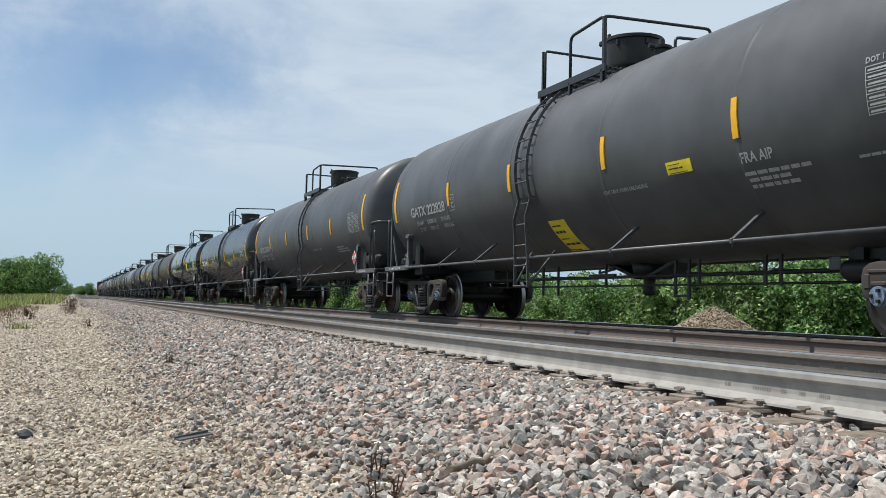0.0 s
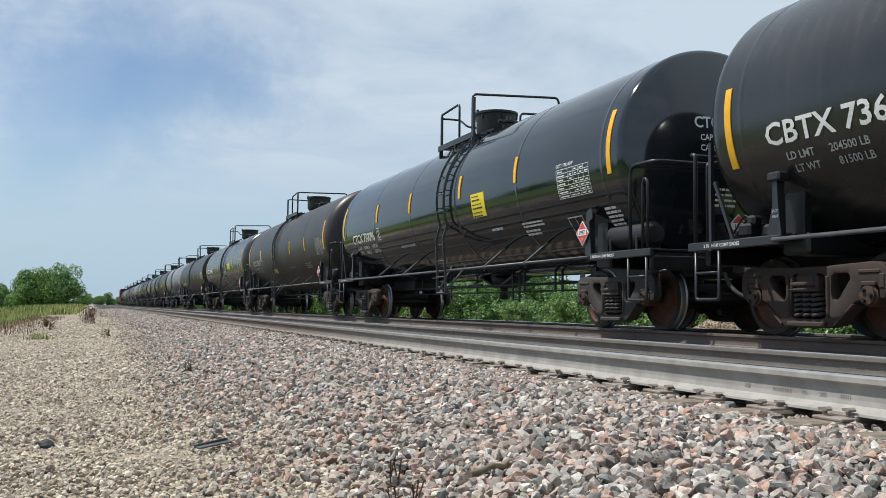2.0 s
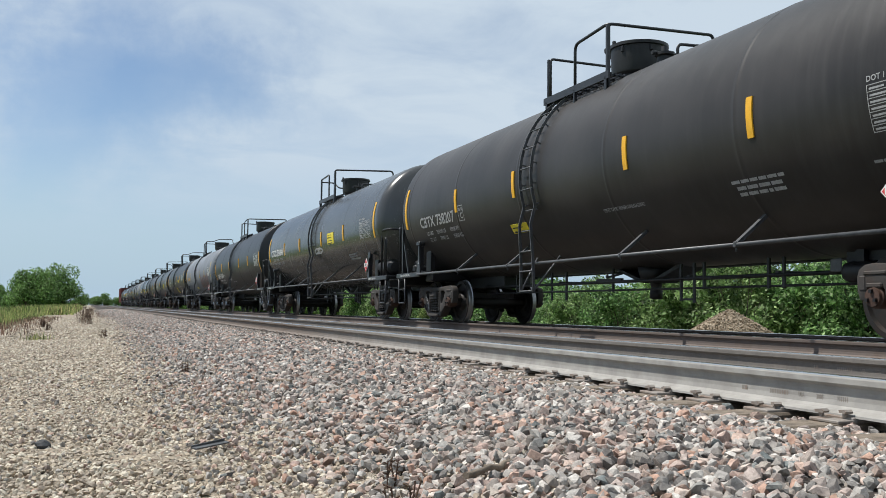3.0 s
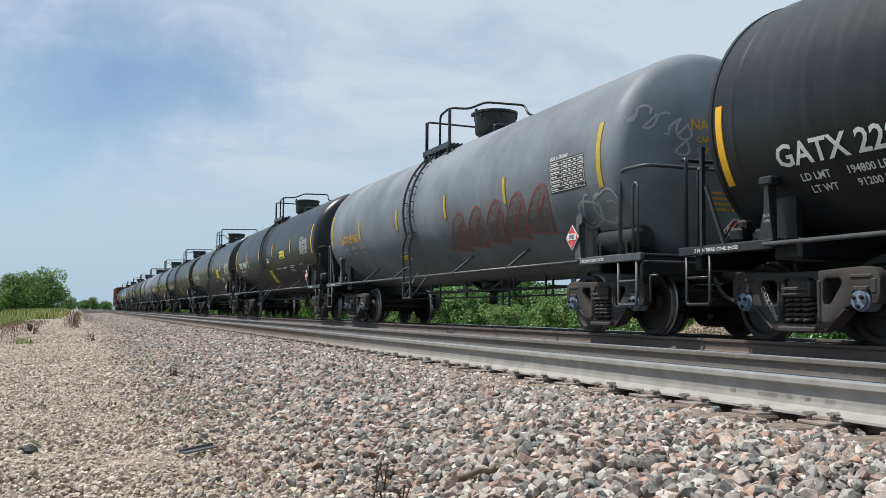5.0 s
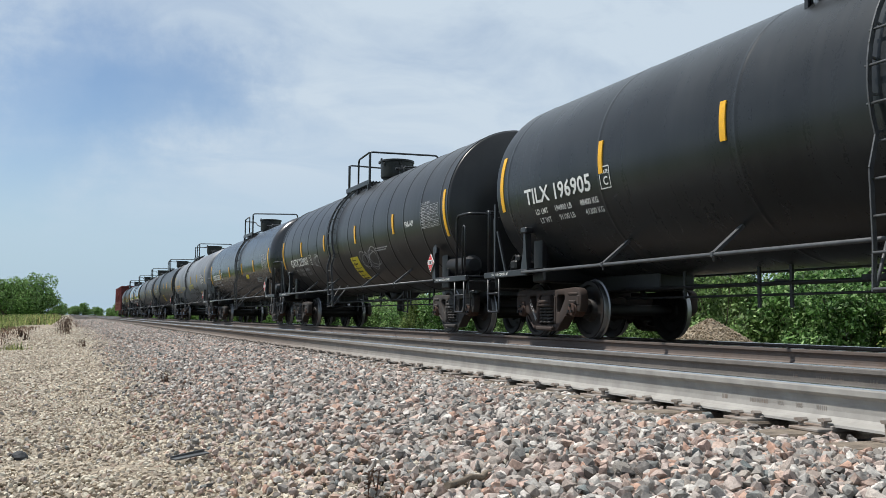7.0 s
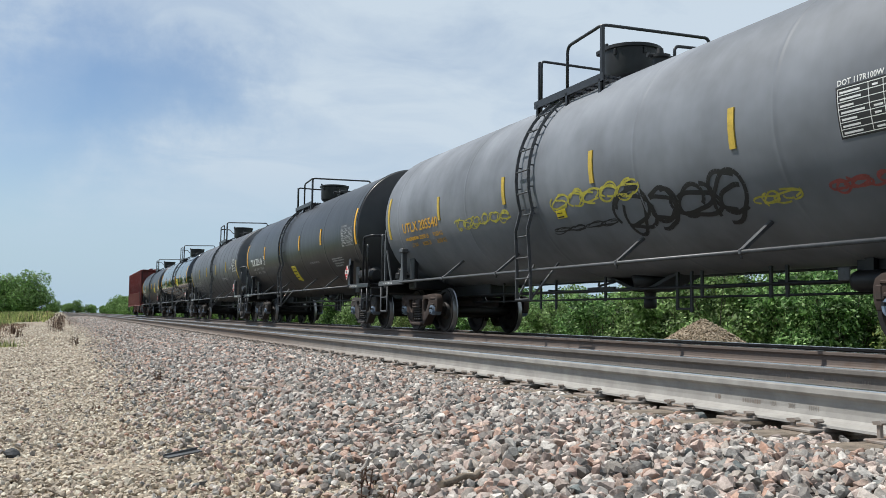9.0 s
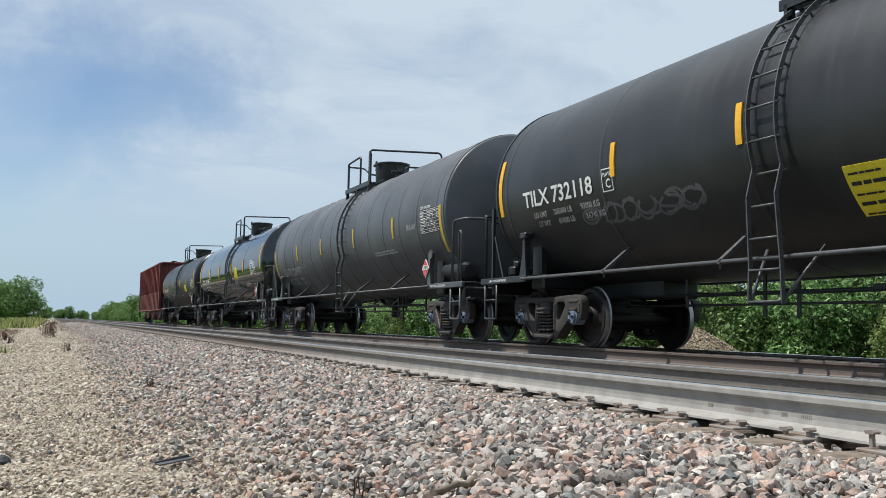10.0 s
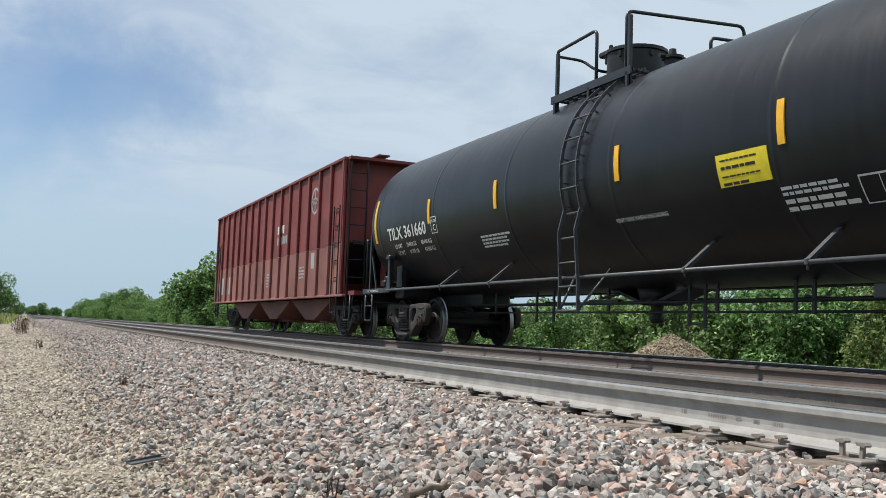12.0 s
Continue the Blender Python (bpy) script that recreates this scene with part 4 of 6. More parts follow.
def table_flat(rng, title):
    """A printed grid, 1.03 wide and 0.46 high, hung from its upper rear corner, with its title over it."""
    fl = []
    for i in range(8):
        fl.append((bars_flat([1.03], 0.008), 0, -0.46 + i * 0.0645))
        if i < 7:
            fl.append((bars_flat([rng.uniform(0.16, 0.30)], 0.020), 0.03, -0.46 + i * 0.0645 + 0.022))
            for x in (0.40, 0.56, 0.72, 0.88):
                if rng.random() < 0.8:
                    fl.append((bars_flat([rng.uniform(0.06, 0.11)], 0.020), x + 0.02, -0.46 + i * 0.0645 + 0.022))
    for x in (0, 0.37, 0.54, 0.70, 0.86, 1.022):
        fl.append((bars_flat([0.008], 0.46), x, -0.46))
    fl.append((text_flat(title, 0.055), 0.0 if len(title) > 9 else 0.5, 0.03))
    return pieces_join(*fl)


def frame_box_flat(w, h):
    """An empty ruled box with one divider."""
    return pieces_join((bars_flat([w], 0.02), 0, 0), (bars_flat([w], 0.012), 0, -h), (bars_flat([0.014], h), 0, -h), (bars_flat([0.014], h), w - 0.014, -h), (bars_flat([0.010], h), w * 0.5, -h))


def tank_car(spec):
    """One tank car with its parts; y counts towards the rear of the train from its middle."""
    L = spec["length"]
    half = L / 2 - 1.25
    rng = random.Random(spec["seed"])
    car = tagged(new("tank_car"), spec["label"], "tank car", "tank cars of the train")
    tape, ink = M[spec.get("tape", "yellow")], M[spec.get("ink", "white")]
    small = M[spec.get("small", "dull_white")]
    knuckle = spec.get("knuckle", 0.32)
    seams = spec.get("seams") or np.linspace(-half + 0.3, half - 0.3, spec.get("ribs", 6)).tolist()
    part("tank", tank_mesh(half, spec["paint"], seams, spec.get("proud", 0.005), knuckle), None, car)
    top = spec.get("top", "plain")
    part("manway_dome", DOME, None, car, at=pose(0, spec.get("dome", 0.05), 0.06))
    part("top_valve", VALVE, None, car)
    part("platform", PLATFORMS[top], None, car)
    for me in TOP_RAILS[top]:
        part(me.name, me, None, car)
    part("ladder", LADDER, None, car, at=pose(0, spec.get("ladder", -0.7), 0))
    part("side_handrail", sill_pipe_mesh(half), None, car)
    for y in spec.get("struts", (-4.33, -1.85, 1.9, 4.3)):
        part("strut", STRUT, None, car, at=pose(0, y, 0))
    part("brake_rigging", UNDER, None, car)
    part("badge_plate", BADGE, None, car)
    for s in (-1, 1):
        for name, me in ENDS[s, spec.get("fittings", "railing")].items():
            part(name, me, None, car, at=pose(0, s * L / 2, 0))
    part("air_reservoir", RESERVOIR, None, car, at=pose(0, -L / 2, 0))
    for me in BRAKE:
        part(me.name, me, None, car, at=pose(0, L / 2, 0))
    tk, rust, cap = spec.get("truck", ("grime", 0, 0))
    words = spec["mark"] + " " + spec["number"] if spec.get("stencil") else ""
    add_truck(car, -L / 2 + 2.04, tk, rust, cap, "", words)
    add_truck(car, L / 2 - 2.04, spec.get("rear", tk), rust, cap, "", words)
    # tape marks along the side
    e = spec.get("ends", 0.05)
    for y in (-half + 0.10, half - 0.08):
        wrapped_patch("end_tape", y - 0.055, y + 0.055, e - 0.47, e + 0.47, tape, car, 0.010, 12)
    m = spec.get("mark_up", -0.07)
    for y in spec.get("marks", (-4.4, -1.7, 1.65, 4.4)):
        wrapped_patch("side_tape", y - 0.05, y + 0.05, m - 0.23, m + 0.23, tape, car, 0.016)
    # number and weights at the rear end of the side
    y0, up, wide = spec.get("digits", (6.65, -0.42, 2.05))
    digits = text_flat(spec["mark"] + " " + spec["number"], spec.get("size", 0.24))
    k = wide / max(p[0] for p in digits[0])
    wrapped("car_number", ([(a * k, b) for a, b in digits[0]], digits[1]), y0, up, ink, car, 0.009)
    for words, figures, dy, du in (("LD LMT", spec["limit"], 0.25, 0.19), ("LT WT", spec["light"], 0.32, 0.34)):
        wrapped("weight_title", text_flat(words, 0.085), y0 - dy, up - du, small, car)
        for n, piece in enumerate(figures.split("  ")):
            wrapped("weight_figure", text_flat(piece, 0.085), y0 - dy - 0.62 - 0.78 * n, up - du, small, car)
    if spec.get("plate", True):
        wrapped("plate_mark", pieces_join((bars_flat([0.26], 0.014), 0, 0), (bars_flat([0.26], 0.014), 0, 0.30), (bars_flat([0.014], 0.30), 0, 0), (bars_flat([0.014], 0.31), 0.25, 0),
                                          (text_flat("PLATE", 0.05), 0.035, 0.21), (text_flat("C", 0.12), 0.085, 0.05)), y0 - wide - 0.26, up - 0.03, ink, car, 0.009)
    # the printed table at the front end and smaller notices
    ty, tu, backed = spec.get("table", (-6.15, 0.04, False))
    if backed:
        wrapped_patch("table_backing", ty - 1.05, ty + 0.02, tu - 0.48, tu + 0.02, M["ink"], car, 0.004, 8, "black printed backing")
    wrapped("data_table", table_flat(rng, spec.get("title", "DOT 117R100W")), ty, tu, M["white"] if backed else small, car, 0.007)
    for y, u, lines, wd, h in spec.get("notes", ((-4.5, -0.72, 3, 1.1, 0.04),)):
        wrapped("small_print", rows_flat(rng, wd, lines, h, h * 1.75), y, u - h, small, car)
    if "vent" in spec:
        flat = text_flat("VENT TANK WHEN UNLOADING", 0.055)
        k = spec.get("vent_wide", 1.08) / max(p[0] for p in flat[0])
        wrapped("vent_notice", ([(a * k, b) for a, b in flat[0]], flat[1]), *spec["vent"], small, car)
    for y, u in spec.get("boxes", ()):
        wrapped("inspection_box", frame_box_flat(0.46, 0.28), y, u, small, car, 0.007)
    for words, y, u, h in spec.get("words", ()):
        wrapped("stencil", text_flat(words, h, 0.9), y, u, ink, car)
    # yellow notice sheets, given by their upper rear corner
    for y, u, wd, h, rows in spec.get("sheets", ()):
        wrapped_patch("notice_sheet", y - wd, y, u - h, u, M["sticker"], car, 0.007, 8, "yellow printed notice sheet")
        n = max(1, rows)
        for i in range(n):
            tall = h / n * (0.36 if i % 2 else 0.20)
            wrapped("notice_print", rows_flat(rng, wd * 0.68, 1, tall, 1), y - wd * 0.08, u - h * (i + 0.85) / n, M["ink"], car, 0.010)
    # hazard placard on its holder
    at = Vector((-1.50, -half + 0.98, 1.43))
    pl = part("placard", DIA_WHITE, None, car, "red and white diamond hazard placard", Matrix.Translation(at))
    part("red_face", DIA_RED, None, pl, at=pose(-0.004, 0, 0))
    bm = bmesh.new()
    prism(bm, [(-0.13, -0.035), (0.13, -0.035), (0.13, 0.06), (-0.13, 0.06)], -0.009, 0)
    part("number_band", bm, M["white"], pl)
    flat_sign("placard_number", text_flat("1987", 0.062), (-0.012, 0.085, -0.018), M["ink"], pl)
    flat_sign("placard_class", text_flat("3", 0.05), (-0.006, 0.016, -0.12), M["white"], pl)
    shoes = "2 INCH TREAD COND SHOES" if spec["mark"] == "GATX" else "2 INCH HF COMP SHOES"
    for y in (-L / 2 + 2.0, L / 2 - 0.75):
        flat_sign("shoe_notice", text_flat(shoes, 0.042), (-1.494, y, 1.04), M["white"], car)
    if spec["mark"] in ("GATX", "CBTX"):
        for words, z in (("JACK", 1.36), ("HERE", 1.30)):
            flat_sign("jack_notice", text_flat(words, 0.03), (-1.484, L / 2 - 1.96, z), M["dull_white"], car)
    # lettering and placard on the front head
    y = head_y(half, 0.24, 1.48, knuckle) - 0.05
    bm = bmesh.new()
    box(bm, (0.24, y, 1.48), (0.27, 0.012, 0.27), 0, 0.002, Matrix.Rotation(radians(45), 3, "Y"))
    board = part("head_placard", bm, M["white"], car, "red and white diamond hazard placard")
    bm = bmesh.new()
    box(bm, (0.24, y - 0.005, 1.48), (0.24, 0.010, 0.24), 0, 0.0, Matrix.Rotation(radians(45), 3, "Y"))
    part("red_face", bm, M["placard_red"], board)
    bm = bmesh.new()
    box(bm, (0.24, y - 0.008, 1.49), (0.27, 0.010, 0.095))
    part("number_band", bm, M["white"], board)
    pts, faces = text_flat("1987", 0.062)
    me = bpy.data.meshes.new("placard_number")
    me.from_pydata([(0.155 + a, y - 0.0145, 1.46 + b) for a, b in pts], [], faces)
    me.materials.append(M["ink"])
    part("placard_number", me, None, board)
    pale = M["white"] if spec.get("ink", "white") == "white" else ink
    for words, h, z, dx in ((spec["mark"] + " " + spec["number"], 0.16, 2.86, 0), (spec.get("gallons", "CAPY 30350 GALS"), 0.085, 2.68, 0.08), ("CAPY 114890 L", 0.085, 2.53, 0.08)):
        on_head("head_lettering", text_flat(words, h, 0.85), half, -0.54 + dx, z, pale, car, knuckle)
    on_head("head_notice", rows_flat(rng, 0.42, 4, 0.032, 0.075), half, -0.2, 1.98, pale, car, knuckle)
    for tag in spec.get("graffiti", ()):
        graffiti(car, rng, *tag)
    if spec.get("arches"):
        arches(car, rng)
        scrawl = [stroke_flat([(ox + 0.13 * math.cos(q) * (1 + 0.5 * math.sin(2 * q + ox * 9)), oy + 0.12 * math.sin(q * 1.4)) for q in np.linspace(ox * 7, ox * 7 + 4.5, 12)], 0.016) for ox, oy in ((0.0, 0.12), (0.22, 0.02), (0.42, -0.06), (0.58, -0.12), (0.55, -0.34))]
        on_head("head_scrawl", pieces_join(*[(f, 0, 0) for f in scrawl]), half, -1.22, 2.95, M["dull_white"], car, knuckle)
    return car


def stroke_flat(line, thick):
    pts, faces = [], []
    for (xa, ya), (xb, yb) in zip(line, line[1:]):
        d = math.hypot(xb - xa, yb - ya) or 1
        nx, ny = -(yb - ya) / d * thick, (xb - xa) / d * thick
        b = len(pts)
        pts += [(xa + nx, ya + ny), (xa - nx, ya - ny), (xb - nx, yb - ny), (xb + nx, yb + ny)]
        faces.append((b, b + 1, b + 2, b + 3))
    return pts, faces


def arches(car, rng):
    """Five sprayed arches with dark red outlines, leaning forwards, on dusty brown fills."""
    for k in range(5):
        y, up = -1.12 - 0.88 * k, -1.02 + 0.03 * k
        way = [(0.0, 0.0), (0.25, 0.22), (0.55, 0.48), (0.80, 0.66), (1.0, 0.73), (1.15, 0.68), (1.18, 0.50), (1.10, 0.20), (0.98, -0.12)]
        edge = [(float(np.interp(i / 2, range(9), [p[0] for p in way])), float(np.interp(i / 2, range(9), [p[1] for p in way]))) for i in range(17)]
        rows = [((edge[i][0] + edge[16 - i][0]) / 2, (edge[i][1] + edge[16 - i][1]) / 2) for i in range(9)]
        pts = edge + rows
        faces = [(i, i + 1, 17 + min(8, i + 1), 17 + i) for i in range(8)] + [(16 - i, 17 + i, 17 + i + 1, 15 - i) for i in range(8)]
        wrapped("spray_fill", (pts, faces), y, up, M["graffiti_dust"], car, 0.003, "dusty brown spray fill")
        marks = [stroke_flat(edge + [edge[0]], 0.014)]
        for i in range(4):
            cx, cy = 0.62 + 0.12 * i + rng.uniform(-0.05, 0.05), 0.10 + 0.13 * i
            marks.append(stroke_flat([(cx + 0.11 * math.cos(t), cy + 0.07 * math.sin(t * 1.3)) for t in np.linspace(i, i + 4.2, 9)], 0.011))
        wrapped("spray_paint", pieces_join(*[(f, 0, 0) for f in marks]), y, up, M["graffiti_red"], car, 0.006, "dark red sprayed outline")


def graffiti(car, rng, y0, up, width, height, count, mat, thick=0.022):
    """Sprayed loops and strokes, as thin raised lines on the skin."""
    pts, faces = [], []
    for c in range(count):
        cx = width * (c + 0.5) / count
        for loop in range(3):
            ax, ay = width / count * rng.uniform(0.3, 0.55), height * rng.uniform(0.25, 0.5)
            ox, oy = cx + rng.uniform(-0.06, 0.06), rng.uniform(-0.1, 0.1) * height
            ph, n = rng.uniform(0, 6.3), 22
            end = rng.uniform(3.6, 6.0)
            line = []
            for k in range(n):
                q = ph + end * k / (n - 1)
                rr = 1 + 0.25 * math.sin(2 * q + loop)
                line.append((ox + ax * rr * math.cos(q), oy + ay * rr * math.sin(q)))
            for (xa, ya), (xb, yb) in zip(line, line[1:]):
                d = math.hypot(xb - xa, yb - ya) or 1
                nx, ny = -(yb - ya) / d * thick, (xb - xa) / d * thick
                b = len(pts)
                pts += [(xa + nx, ya + ny), (xa - nx, ya - ny), (xb - nx, yb - ny), (xb + nx, yb + ny)]
                faces.append((b, b + 1, b + 2, b + 3))
    wrapped("spray_paint", (pts, faces), y0, up, M[mat], car, 0.004, "loops of sprayed paint")

GAPS = [4.0, 21.72, 39.45, 57.40, 75.07, 92.70, 110.4, 128.1, 145.65, 163.3, 180.9, 198.5, 216.1, 233.8, 251.3, 268.5, 286.0, 303.6]
PAINT = dict(
    slate=tank_paint("slate_grey_enamel", (0.070, 0.073, 0.079), 0.42, 0.25),
    slate_dull=tank_paint("dull_slate_enamel", (0.062, 0.065, 0.071), 0.45, 0.35),
    brown_black=tank_paint("glossy_brown_black_enamel", (0.0125, 0.012, 0.0122), 0.24, 0.25),
    green_black=tank_paint("glossy_blue_black_enamel", (0.0060, 0.0098, 0.0135), 0.09, 0.12, wave=0.03),
    soot=tank_paint("sooty_brown_enamel", (0.028, 0.0245, 0.0225), 0.42, 0.5),
    olive=tank_paint("worn_olive_grey_enamel", (0.034, 0.035, 0.034), 0.25, 0.5),
    char=tank_paint("charcoal_enamel", (0.0135, 0.0145, 0.0168), 0.38, 0.4),
    grey=tank_paint("light_grey_enamel", (0.165, 0.18, 0.203), 0.55, 0.25),
    black=tank_paint("satin_black_enamel", (0.0058, 0.0070, 0.0095), 0.36, 0.15),
    satin=tank_paint("satin_green_black_enamel", (0.0155, 0.0175, 0.0195), 0.3, 0.2),
    rib=tank_paint("ribbed_black_jacket_paint", (0.017, 0.0172, 0.018), 0.32, 0.3),
    grey2=tank_paint("mid_grey_enamel", (0.165, 0.177, 0.197), 0.52, 0.3),
    dark=tank_paint("dark_grey_enamel", (0.022, 0.023, 0.025), 0.36, 0.25),
    ribgrey=tank_paint("ribbed_grey_jacket_paint", (0.078, 0.083, 0.092), 0.42, 0.3))

